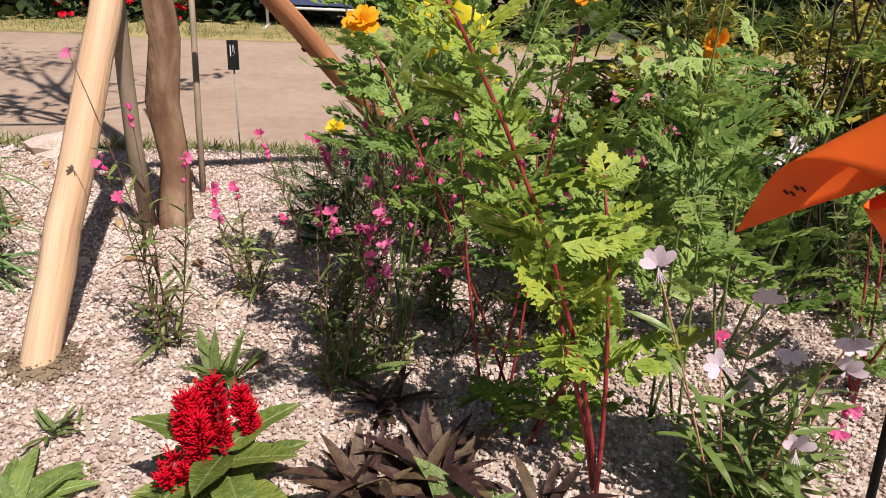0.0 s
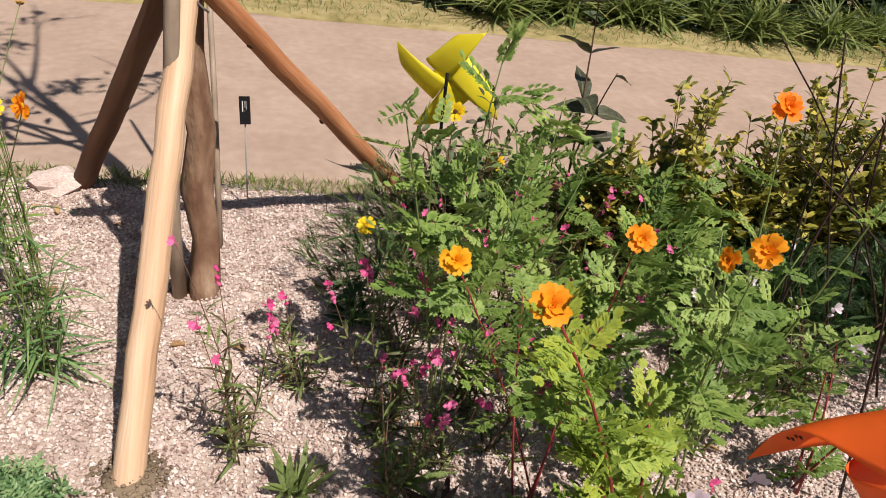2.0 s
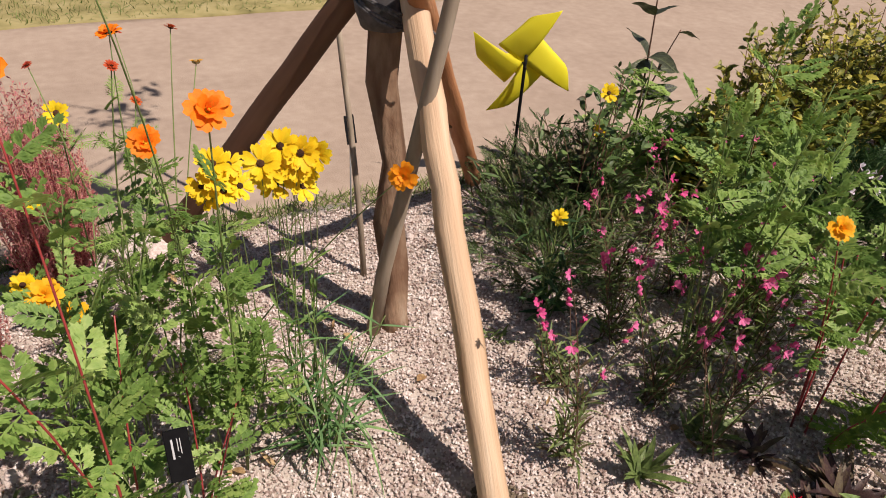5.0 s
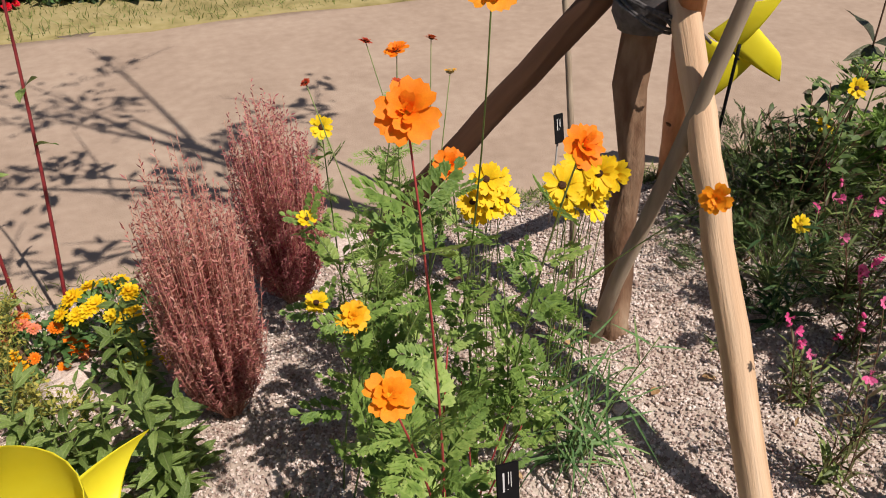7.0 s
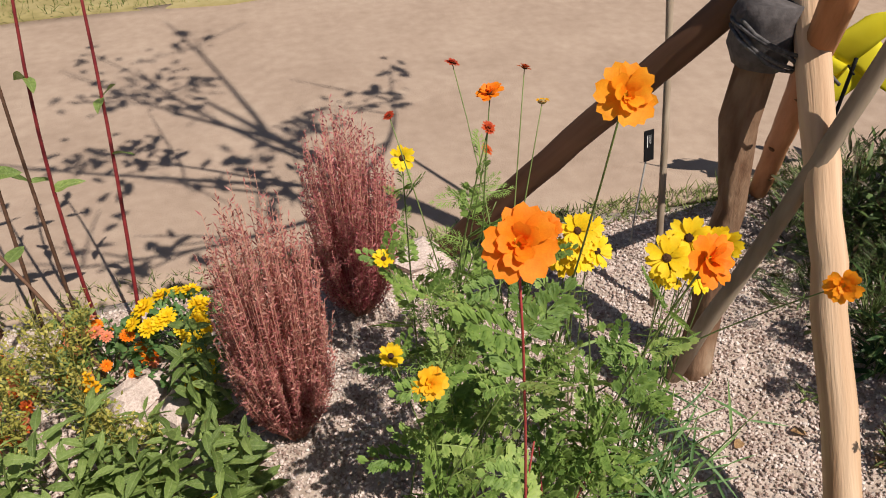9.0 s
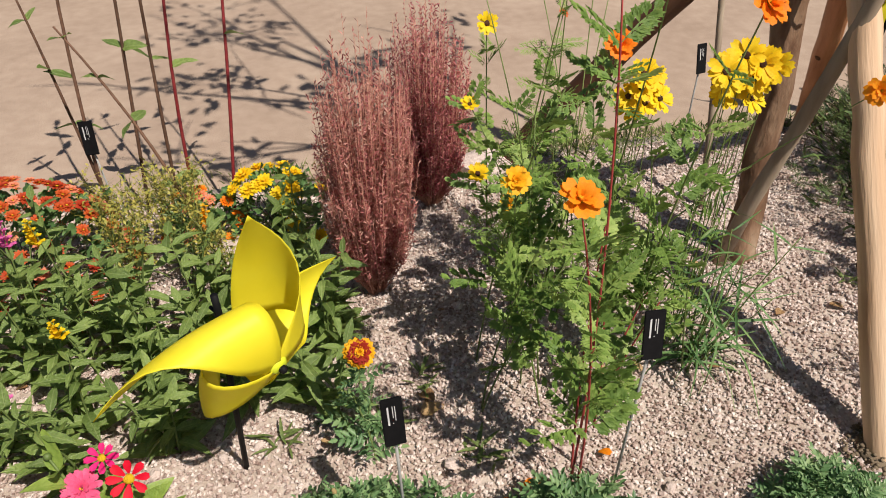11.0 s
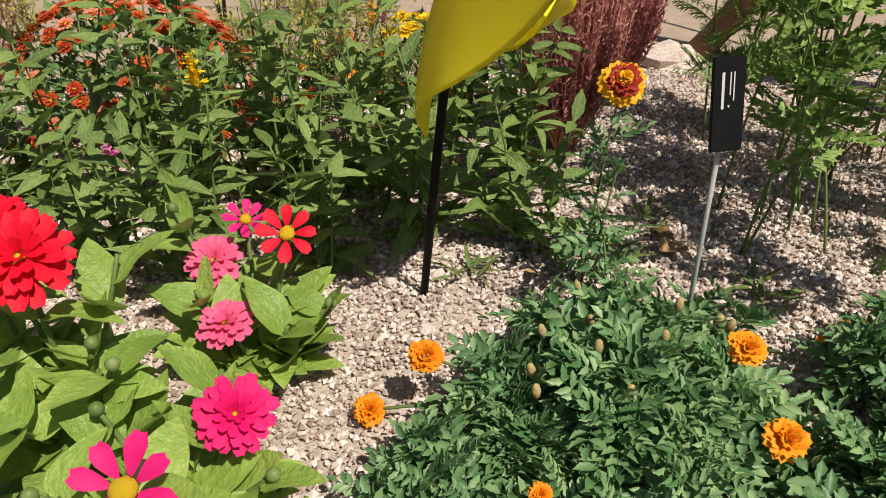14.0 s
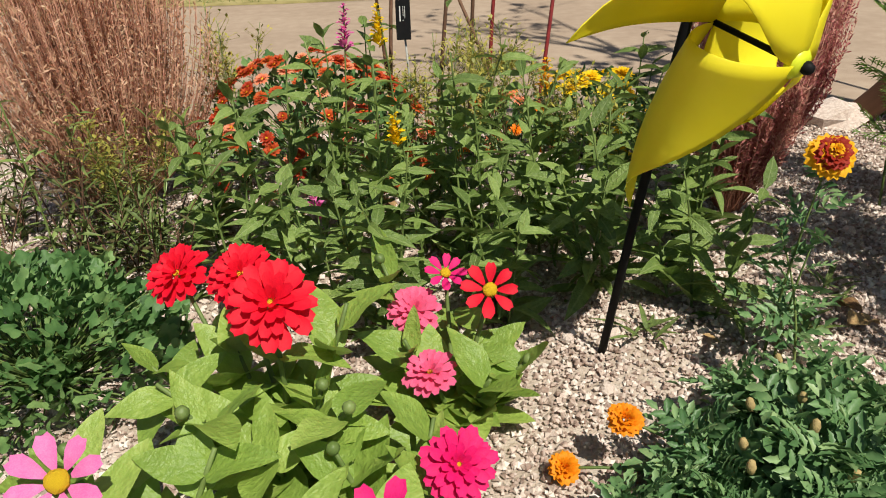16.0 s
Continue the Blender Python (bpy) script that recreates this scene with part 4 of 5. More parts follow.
tuft("cosmos_plant", (0.25, 2.1, 0), "bushy green cosmos in the middle of the bed", "cosmos", [(0.2, 2.1, 0.66), (0.4, 2.2, 0.6), (0.05, 2.25, 0.55), (0.3, 1.95, 0.6), (0.5, 2.05, 0.62)], COSMOS, G_COSMOS, S_GREEN, 0.18, 6, 0.2, 0.95, 0.0050, 9, 60, single=True, side=0.2)
tuft("cosmos_plant", (-0.2, 1.94, 0), "tall airy cosmos with feathery leaves", "cosmos", [(-0.40, 1.93, 1.04), (-0.17, 1.99, 1.15), (-0.32, 1.95, 0.95), (-0.14, 1.76, 0.96), (0.12, 2.0, 0.92), (-0.2, 2.08, 0.85), (-0.05, 1.9, 1.05)], COSMOS, G_COSMOS, S_GREEN, 0.17, 6, 0.5, 0.98, 0.004, 16, 45, single=True, side=0.4)

# cosmos beside the tripod
tuft("cosmos_plant", (-1.76, 2.02, 0), "low feathery cosmos without flowers", "cosmos", [(-1.66, 2.0, 0.44), (-1.75, 2.14, 0.48), (-1.62, 2.12, 0.36)], COSMOS, G_COSMOS, S_RED, 0.12, 4, 0.15, 0.95, 0.0034, 17, 55, single=True, side=0.3)
tuft("cosmos_plant", (-1.90, 1.79, 0), "red-stemmed cosmos with feathery leaves and orange flowers", "cosmos", [(-2.04, 1.71, 0.99), (-1.95, 1.87, 1.31), (-1.86, 1.95, 0.8)], COSMOS, G_COSMOS, S_RED, 0.14, 7, 0.3, 0.9, 0.0036, 11, 50, single=True,
     heads=[(0, "cosmos", P_ORANGE, 0.075, C_YELLOW, 0.22, (0.1, -0.5, 0.9)), (1, "cosmos", P_DEEP, 0.09, C_YELLOW, 0.22, (-0.2, -0.7, 0.7))], side=0.3)
tuft("cosmos_plant", (-1.95, 2.2, 0), "leafy cosmos with amber flowers beside the pink bush", "cosmos", [(-1.98, 2.19, 0.71), (-2.03, 2.34, 0.645), (-1.94, 2.34, 0.54), (-1.8, 2.3, 0.85), (-1.99, 2.59, 0.71), (-1.86, 2.42, 0.75), (-1.78, 2.15, 0.6), (-1.9, 2.15, 0.95), (-1.72, 2.28, 0.92), (-1.85, 2.06, 0.85), (-1.95, 2.32, 0.85)], COSMOS, G_COSMOS, S_GREEN, 0.13, 5, 0.35, 0.98, 0.0032, 12, 50, 0.13, single=True,
     heads=[(0, "cosmos", P_AMBER, 0.075, C_YELLOW, 0.22, (0, -0.7, 0.7)), (1, "daisy", P_YELLOW, 0.06, C_DARK, 0.25, (0, -0.5, 0.8)), (2, "cosmos", P_AMBER, 0.06, C_YELLOW, 0.22, VIEW), (4, "daisy", P_YELLOW, 0.055, C_DARK, 0.25, (0, -0.4, 0.9))], side=0.1)
tuft("cosmos_plant", (-1.64, 2.2, 0), "leafy cosmos with deep orange flowers", "cosmos", [(-1.73, 2.27, 0.98), (-1.66, 1.905, 1.19), (-1.6, 2.3, 0.75), (-1.55, 2.1, 0.5), (-1.72, 2.1, 0.55)], COSMOS, G_COSMOS, S_GREEN, 0.14, 6, 0.35, 0.85, 0.0035, 13, 50, single=True,
     heads=[(0, "cosmos", P_DEEP, 0.075, C_YELLOW, 0.22, (-0.2, -0.7, 0.6)), (1, "cosmos", P_DEEP, 0.08, C_YELLOW, 0.22, (0.2, -0.7, 0.6))], side=0.3)
tuft("cosmos_plant", (-1.86, 2.66, 0), "thin cosmos with yellow flowers and dry seed heads", "cosmos", [(-1.89, 2.80, 0.85), (-1.7, 2.7, 0.9), (-1.75, 2.55, 1.05), (-1.65, 2.75, 0.7)], FINE + COSMOS[:1], G_COSMOS, S_GREEN, 0.15, 10, 0.2, 0.9, 0.0035, 14, 55,
     heads=[(0, "daisy", P_YELLOW, 0.07, C_DARK, 0.25, (0, -0.8, 0.4)), (2, "mum", P_RUST, 0.035, C_DARK, 0.3, None), (1, "mum", P_RUST, 0.035, C_DARK, 0.3, None)])
tuft("cosmos_plant", (-1.72, 2.45, 0), "tall dry cosmos stems with withered rust heads", "cosmos", [(-1.70, 3.0, 0.99), (-1.74, 2.576, 1.116), (-1.925, 2.75, 1.0), (-1.52, 2.8, 0.95), (-1.575, 2.8, 1.05), (-1.8, 1.95, 1.43), (-1.25, 2.02, 0.94)], FINE, G_GAURA, S_GREEN, 0.07, 4, 0.1, 0.5, 0.003, 15, 60,
     heads=[(0, "mum", P_RUST, 0.045, C_DARK, 0.4, None), (1, "cosmos", P_DEEP, 0.06, C_DARK, 0.3, None), (2, "mum", P_RUST, 0.03, C_DARK, 0.4, None), (3, "daisy", P_AMBER, 0.04, C_BUD, 0.6, None), (4, "mum", P_RUST, 0.042, C_DARK, 0.4, None), (5, "cosmos", P_ORANGE, 0.075, C_YELLOW, 0.22, (-0.2, -0.8, 0.5)), (6, "cosmos", P_ORANGE, 0.07, C_YELLOW, 0.22, (-0.6, -0.7, 0.2))])


def daisy_cluster(base, centre, n, rad, seed):
    r = random.Random(seed)
    C = Vector(centre)
    tips = []
    for k in range(n):
        a = 2.4 * k
        q = rad * math.sqrt((k + 0.5) / n)
        tips.append(C + Vector((math.cos(a) * q, -0.3 * q * math.sin(a) + r.uniform(-0.02, 0.02), math.sin(a) * q * 0.9)))
    tuft("coreopsis_plant", base, "coreopsis with a cluster of yellow dark-eyed daisies", "coreopsis", tips, NARROW, G_COSMOS, S_GREEN, 0.07, 5, 0.1, 0.7, 0.0022, seed, 50,
         heads=[(k, "daisy", P_YELLOW, r.uniform(0.075, 0.09), C_DARK, 0.21, (-0.15 + r.uniform(-0.4, 0.4), -0.75, 0.55 + r.uniform(-0.3, 0.3))) for k in range(n)])


daisy_cluster((-1.43, 2.24, 0), (-1.452, 2.195, 0.915), 11, 0.075, 21)
daisy_cluster((-1.52, 2.5, 0), (-1.558, 2.441, 0.775), 8, 0.065, 22)

r0 = random.Random(31)
tuft("feather_clump", (-1.40, 2.16, 0), "drooping clump of long narrow green leaves", "foliage plant", [(-1.40 + r0.uniform(-0.14, 0.14), 2.16 + r0.uniform(-0.1, 0.1), r0.uniform(0.3, 0.6)) for k in range(13)], STRAP, G_MUM, S_GREEN, 0.2, 5, 0.15, 0.98, 0.003, 31, 75)
tuft("coneflower_plant", (-0.43, 2.4, 0), "low dark bush with one yellow flower", "foliage plant", [(-0.425, 2.45, 0.40), (-0.5, 2.4, 0.32), (-0.35, 2.38, 0.36), (-0.42, 2.3, 0.3), (-0.3, 2.5, 0.4), (-0.5, 2.55, 0.35)], NARROW, G_DARK, S_GREEN, 0.11, 8, 0.1, 0.98, 0.003, 32, 55,
     heads=[(0, "daisy", P_YELLOW, 0.07, C_YELLOW, 0.25, VIEW)])


# ---------------------------------------------------------------- gaura
SLIM = [blade_leaf(0.13, 4, 0.3, c, 0.9) for c in (0.05, 0.25, 0.5)]


def gaura(base, n, h, spread, pet, seed, blooms, label, size=0.043, leaf=0.085, leafy_n=15):
    r = random.Random(seed)
    tips, heads = [], []
    for k in range(n):
        d = cone_dir(r, spread)
        q = h * r.uniform(0.6, 1.05)
        tips.append((base[0] + d.x * q, base[1] + d.y * q, d.z * q))
        if k < blooms:
            heads.append((k, "gaura", pet, size * r.uniform(0.8, 1.2), None, 0, (r.uniform(-0.6, 0.3), -0.8, 0.5)))
    ob = tuft("gaura_plant", base, label, "gaura", tips, SLIM, G_GAURA, S_BROWN, leaf, leafy_n, 0.04, 0.7, 0.0022, seed, 50, group="gaura in the bed", heads=heads)
    bm_ = Geo().add(ball(0.006, 1.8, 1, 0.1, 3, 5)).mesh("bud", pet)
    for k in range(blooms * 2):
        t = Vector(r.choice(tips)) - ob.location
        part("bud", bm_, ob, "", aim(t * r.uniform(0.9, 1.0), (r.uniform(-1, 1), r.uniform(-1, 1), 1)))


for i, (x, y, n, h, b) in enumerate(((-0.38, 1.88, 9, 0.56, 7), (-0.24, 1.76, 6, 0.5, 6), (-0.12, 1.98, 10, 0.56, 6), (-0.3, 2.2, 9, 0.5, 5), (0.1, 2.3, 9, 0.5, 5), (-0.36, 1.66, 5, 0.46, 4), (-0.05, 2.6, 8, 0.5, 4), (-0.62, 2.1, 5, 0.4, 2), (0.15, 1.95, 8, 0.55, 4), (0.45, 2.35, 10, 0.6, 4), (-0.15, 2.4, 10, 0.5, 4), (0.3, 2.6, 10, 0.55, 3), (-0.05, 1.8, 5, 0.5, 5))):
    gaura((x, y, 0), n, h, 0.34, P_GAURA, 40 + i, min(n, b + 3), "pink gaura with wiry stems and narrow leaves", leafy_n=8 if y < 1.85 else 11)
gaura((-0.78, 1.8, 0), 5, 0.7, 0.18, P_GAURA, 50, 4, "young pink gaura with wiry stems on the gravel")
WG = [(0.138, 1.19, 0.57), (0.40, 1.34, 0.43), (0.46, 1.32, 0.35), (0.39, 1.33, 0.29), (0.53, 1.27, 0.34), (0.47, 1.2, 0.45), (0.3, 1.25, 0.36), (0.42, 1.18, 0.25), (0.33, 1.2, 0.24), (0.48, 1.34, 0.22)]
tuft("gaura_plant", (0.40, 1.27, 0), "white gaura with butterfly flowers and leafy base", "gaura", WG, NARROW, G_SOL, S_PINK, 0.12, 13, 0.05, 0.75, 0.0025, 51, 50, group="gaura in the bed",
     heads=[(k, "gaura", P_WHITE, 0.068, None, 0, (-0.4, -0.8, 0.5)) for k in range(8)])
gaura((0.75, 2.25, 0), 9, 0.62, 0.35, P_WHITE, 52, 6, "white gaura with wiry stems", 0.05)
gaura((1.05, 2.0, 0), 8, 0.55, 0.35, P_WHITE, 53, 4, "white gaura with wiry stems", 0.05)
gaura((0.5, 1.35, 0), 6, 0.32, 0.5, P_GAURA, 54, 3, "short pink gaura at the front of the bed")


# ---------------------------------------------------------------- low plants at the front
def rosette(name, base, label, category, n, size, leaves, mat, seed, up=0.9):
    r = random.Random(seed)
    ob = root(name, base, label, category)
    meshes = leaf_meshes(leaves, mat)
    for k in range(n):
        a = k * 2.4 + r.uniform(-0.2, 0.2)
        e = up * (0.15 + 1.1 * r.random())
        part("leaf", r.choice(meshes), ob, "", aim((r.uniform(-0.03, 0.03), r.uniform(-0.03, 0.03), 0.01), (math.cos(a), math.sin(a), e), (0, 0, 1), size * r.uniform(0.6, 1.15), r.uniform(-20, 20)))
    return ob


NARROWISH = [blade_leaf(0.2, 6, 0.35, c, 0.8, 0, 0.1) for c in (0.1, 0.35, 0.6)]
WIDE = [blade_leaf(0.3, 6, 0.3, c, 0.8, 0, 0.1) for c in (0.15, 0.45, 0.7)]
rosette("bronze_plant", (-0.15, 1.36, 0), "low rosette of dark bronze purple leaves", "foliage plant", 46, 0.15, NARROWISH, G_PURPLE, 61, 1.7)
rosette("bronze_plant", (-0.30, 1.33, 0), "low rosette of dark bronze purple leaves", "foliage plant", 32, 0.14, NARROWISH, G_PURPLE, 62, 1.7)
rosette("bronze_plant", (0.04, 1.30, 0), "low rosette of dark bronze purple leaves", "foliage plant", 14, 0.11, NARROWISH, G_PURPLE, 63, 1.3)
rosette("green_rosette", (-0.1, 1.26, 0), "small green rosette among bronze leaves", "foliage plant", 16, 0.13, WIDE, G_SOL, 64)
rosette("green_rosette", (-0.92, 1.28, 0), "low green leafy rosette at the edge of the bed", "foliage plant", 22, 0.16, WIDE, G_SOL, 65)
rosette("green_rosette", (-0.62, 1.68, 0), "low rosette of lance-shaped leaves on the gravel", "foliage plant", 26, 0.13, NARROW, G_GAURA, 66, 2.4)
rosette("green_rosette", (-0.36, 1.7, 0), "low rosette of lance-shaped leaves on the gravel", "foliage plant", 22, 0.13, NARROW, G_GAURA, 67, 2.2)
rosette("bronze_plant", (-0.25, 1.58, 0), "low rosette of dark bronze purple leaves", "foliage plant", 18, 0.11, NARROWISH, G_PURPLE, 68)


def celosia(base, top, plume_h, plume_r, n, seed, leaf=0.13, leaves=14):
    r = random.Random(seed)
    ob = root("celosia_plant", base, "celosia with a bright red feathery plume and broad leaves", "celosia")
    B = ob.location
    t = Vector(top) - B
    part("stem", Geo().add(tube(curve((0, 0, -0.02), (0, 0, t.z * 0.5), t), [0.007 - 0.0004 * i for i in range(7)], 7)).mesh("stem", S_RED), ob)
    g = Geo()
    lobe = [(0, 0, 0, 1)] + [(r.uniform(-0.85, 0.85) * plume_r, r.uniform(-1, 1) * plume_r * 0.6, -plume_h * r.uniform(0.1, 0.7), r.uniform(0.4, 0.75)) for k in range(12)]
    for k in range(n):
        lx, ly, lz, ls = lobe[k % 13]
        s = r.random()
        q = plume_r * 0.6 * ls * (1 - s) ** 0.5
        a = r.uniform(0, 6.28)
        p = t + Vector((lx + math.cos(a) * q * 0.4, ly + math.sin(a) * q * 0.4, lz + (s - 0.75) * plume_h * ls))
        g.add(tube([p, p + Vector((math.cos(a), math.sin(a), 0.4 + r.random())) * (0.008 + 0.009 * r.random())], [0.0024, 0.0011], 4))
    part("plume", g.mesh("plume", P_RED), ob, "bright red feathery plume")
    meshes = leaf_meshes(OVATE, G_CELO)
    for k in range(leaves):
        a = 2.4 * k
        part("leaf", r.choice(meshes), ob, "", aim(t * (0.1 + 0.5 * k / leaves), (math.cos(a), math.sin(a), r.uniform(0.0, 0.7)), (0, 0, 1), leaf * r.uniform(0.7, 1.15)))
    return ob


celosia((-0.52, 1.29, 0), (-0.53, 1.29, 0.27), 0.13, 0.06, 2600, 71, 0.15, 18)
celosia((-0.61, 1.26, 0), (-0.60, 1.26, 0.15), 0.05, 0.032, 300, 72, 0.09, 8)
celosia((-0.36, 1.12, 0), (-0.36, 1.12, 0.12), 0.06, 0.037, 380, 73, 0.09, 10)

# ---------------------------------------------------------------- back of the bed, right
rk = random.Random(57)
tuft("back_shrub", (-0.02, 2.78, 0), "bushy olive-green shrub with one yellow daisy beside the pinwheel", "shrub", [(-0.138, 2.645, 0.75)] + [(-0.02 + rk.uniform(-0.2, 0.22), 2.8 + rk.uniform(-0.16, 0.2), rk.uniform(0.35, 0.78)) for k in range(15)], [blade_leaf(0.42, 5, 0.25, c, 0.85) for c in (0.1, 0.4)], G_BUSH, S_BROWN, 0.1, 9, 0.2, 1.0, 0.0032, 57, 55, side=0.4,
     heads=[(0, "daisy", P_YELLOW, 0.075, C_DARK, 0.22, (-0.3, -0.8, 0.5))])
tuft("canna_plant", (0.5, 3.1, 0), "tall plant with large dusky leaves on a thin stem", "foliage plant", [(0.46, 3.14, 1.15), (0.58, 3.05, 0.8)], OVATE, G_DUSK, S_BROWN, 0.24, 4, 0.35, 0.95, 0.006, 81, 80, single=True)


def golden_shrub(base, h, w, seed):
    r = random.Random(seed)
    tips = []
    for k in range(34):
        a, q = r.uniform(0, 6.28), math.sqrt(r.random())
        tips.append((base[0] + math.cos(a) * w * q, base[1] + math.sin(a) * w * q, h * r.uniform(0.4, 1.0) * (1 - 0.3 * q)))
    tuft("golden_shrub", base, "shrub with small golden variegated leaves", "shrub", tips, BOX, G_GOLD, S_BROWN, 0.095, 15, 0.3, 1.0, 0.003, seed, 55, group="golden shrubs", side=0.6)


for i, (x, y, h, w) in enumerate(((0.82, 2.78, 0.92, 0.17), (1.12, 2.72, 0.82, 0.17), (1.45, 2.68, 1.02, 0.24), (1.85, 2.62, 0.98, 0.26), (2.3, 2.6, 0.95, 0.26), (2.75, 2.65, 1.0, 0.3), (3.3, 2.8, 0.95, 0.3), (0.55, 2.72, 0.62, 0.14), (1.6, 3.1, 0.8, 0.25), (2.2, 3.1, 0.85, 0.28))):
    golden_shrub((x, y, 0), h * 1.2, w, 90 + i)
for i, (x, y, h) in enumerate(((1.15, 2.35, 0.36), (1.6, 2.35, 0.34), (2.1, 2.3, 0.34), (0.95, 2.95, 0.3), (2.7, 2.35, 0.34), (-0.2, 2.95, 0.36), (-0.3, 2.6, 0.25), (0.0, 2.8, 0.38), (0.1, 3.15, 0.3))):
    mound("green_bush", (x, y, 0), "dark green low bush with narrow leaves", "bush", 0.32, 0.27, h * 1.15, NARROW + FINE, G_DARK if i < 5 else G_BUSH, 0.085, 850 if i < 5 else 270, 100 + i, fill=0.6)


def stalks():
    r = random.Random(7)
    for i, (x, y, n) in enumerate(((1.25, 1.85, 16), (1.55, 1.95, 18), (1.9, 2.05, 18), (2.3, 2.1, 18), (2.0, 1.75, 14), (2.7, 2.0, 16))):
        tips = [(x - 0.42 + r.uniform(-0.34, 0.34), y - 0.05 + r.uniform(-0.3, 0.3), r.uniform(1.0, 1.85)) for k in range(n * 2 // 3)]
        tuft("withered_stalks", (x, y, 0), "clump of thin blackened bare stalks", "dry stalks", tips, NARROW, G_DUSK, S_BLACK, 0.05, 7, 0.3, 0.98, 0.0045, 110 + i, 30, 0.34, group="withered stalks")
    tuft("grass_tuft", (1.3, 1.22, 0), "arching tuft of green grass", "grass", [(1.3 + r.uniform(-0.2, 0.2), 1.22 + r.uniform(-0.15, 0.15), r.uniform(0.12, 0.3)) for k in range(14)], STRAP, G_GRASS, S_GREEN, 0.3, 6, 0.05, 0.7, 0.002, 118, 60)


stalks()

# ---------------------------------------------------------------- feathery bushes and the left of the bed
feather("kochia_bush", (-2.28, 2.68, 0), "upright feathery kochia bush turned dusky pink", 0.96, 0.16, G_KOCHIA, S_PINK, 600, 121, flare=0.6, twig=50)
feather("kochia_bush", (-2.0, 3.14, 0), "upright feathery kochia bush turned dusky pink", 0.88, 0.165, G_KOCHIA_RED, S_PINK, 520, 122, flare=0.6, twig=50)
feather("kochia_bush", (-3.93, 2.78, 0), "tall feathery kochia bush faded to pinkish tan", 1.16, 0.33, G_KOCHIA_TAN, S_PINK, 900, 123, twig=32)


def mums(base, rx, ry, h, n, petals, seed, label, size=0.042, leaves=260, low=0.1):
    ob = mound("chrysanthemum", base, label, "chrysanthemum", rx, ry, h, MUM, G_MUM, 0.045, int(leaves * 1.4), seed)
    r = random.Random(seed)
    for k in range(n):
        a, e = r.uniform(0, 6.28), math.asin(low + (1 - low) * r.random())
        nn = Vector((math.cos(a) * math.cos(e), math.sin(a) * math.cos(e), math.sin(e)))
        p = Vector(base) + Vector((nn.x * rx * 1.05, nn.y * ry * 1.05, 0.02 + nn.z * h * 1.06))
        flower(ob, "mum", r.choice(petals), p, nn + Vector((0, -0.2, 0.5)), size * r.uniform(0.8, 1.2), C_YELLOW, 0.26, rng=r)
    return ob


mums((-3.42, 2.95, 0), 0.36, 0.26, 0.36, 190, (P_RUST, P_RUST, P_RUST, P_BLUSH), 131, "rust-red chrysanthemum cushion in full bloom", 0.045, 380)
mums((-2.58, 3.06, 0), 0.20, 0.15, 0.27, 20, (P_YELLOW,), 132, "small chrysanthemum with yellow flowers", 0.07, 150)
mums((-2.84, 3.1, 0), 0.15, 0.12, 0.2, 26, (P_BLUSH, P_DEEP), 133, "small chrysanthemum with blush orange flowers", 0.05, 110)
mound("chrysanthemum", (-3.74, 1.98, 0), "green chrysanthemum cushion still in bud", "chrysanthemum", 0.27, 0.25, 0.22, MUM, G_MUM, 0.04, 1100, 134)

BARE = (((-3.26, 3.40, 0), (-3.06, 3.42, 1.5)), ((-3.08, 3.35, 0), (-2.92, 3.42, 1.5)), ((-2.97, 3.30, 0), (-2.86, 3.45, 1.5)), ((-2.93, 3.27, 0), (-2.70, 3.40, 1.5)), ((-2.75, 3.2, 0), (-2.60, 3.45, 1.5)), ((-2.85, 2.98, 0), (-3.15, 3.2, 0.8)), ((-3.2, 3.37, 0), (-3.3, 3.4, 0.9)))
for i, (b, t) in enumerate(BARE):
    tuft("bare_shrub_stem", b, "thin reddish bare stem with a few last leaves", "shrub stem", [t], OVATE[:2], G_SOL, S_RED if i in (3, 4) else S_BROWN, 0.105, 4, 0.4, 0.98, 0.0075, 140 + i, 70, group="bare stems", single=True)

BROAD = [blade_leaf(0.36, 6, 0.32, c, 0.85, 0.12, 0.08) for c in (0.1, 0.35, 0.6)]
SOL = ((-3.06, 2.48, 0.40), (-3.3, 2.46, 0.42), (-2.82, 2.52, 0.40), (-3.15, 2.28, 0.40), (-2.93, 2.3, 0.42), (-2.47, 2.36, 0.40), (-2.62, 2.5, 0.42), (-2.7, 2.3, 0.36), (-3.48, 2.32, 0.34), (-3.62, 2.55, 0.36), (-3.2, 2.62, 0.45), (-2.55, 2.78, 0.36), (-2.5, 2.2, 0.3), (-3.32, 2.2, 0.3), (-3.12, 2.12, 0.3), (-2.75, 2.42, 0.38), (-2.95, 2.45, 0.44), (-3.4, 2.5, 0.4), (-2.9, 2.14, 0.26), (-2.42, 2.5, 0.32))
for i, (x, y, h) in enumerate(SOL):
    r = random.Random(150 + i)
    tips = [(x + r.uniform(-0.09, 0.09), y + r.uniform(-0.09, 0.09), h * r.uniform(0.8, 1.3)) for k in range(3)]
    tuft("lance_leaf_plant", (x, y, 0), "leafy upright plant with toothed lance-shaped leaves", "foliage plant", tips, BROAD, G_SOL, S_GREEN, 0.115, 12, 0.08, 0.98, 0.0035, 150 + i, 62, group="lance-leaved plants", single=True)


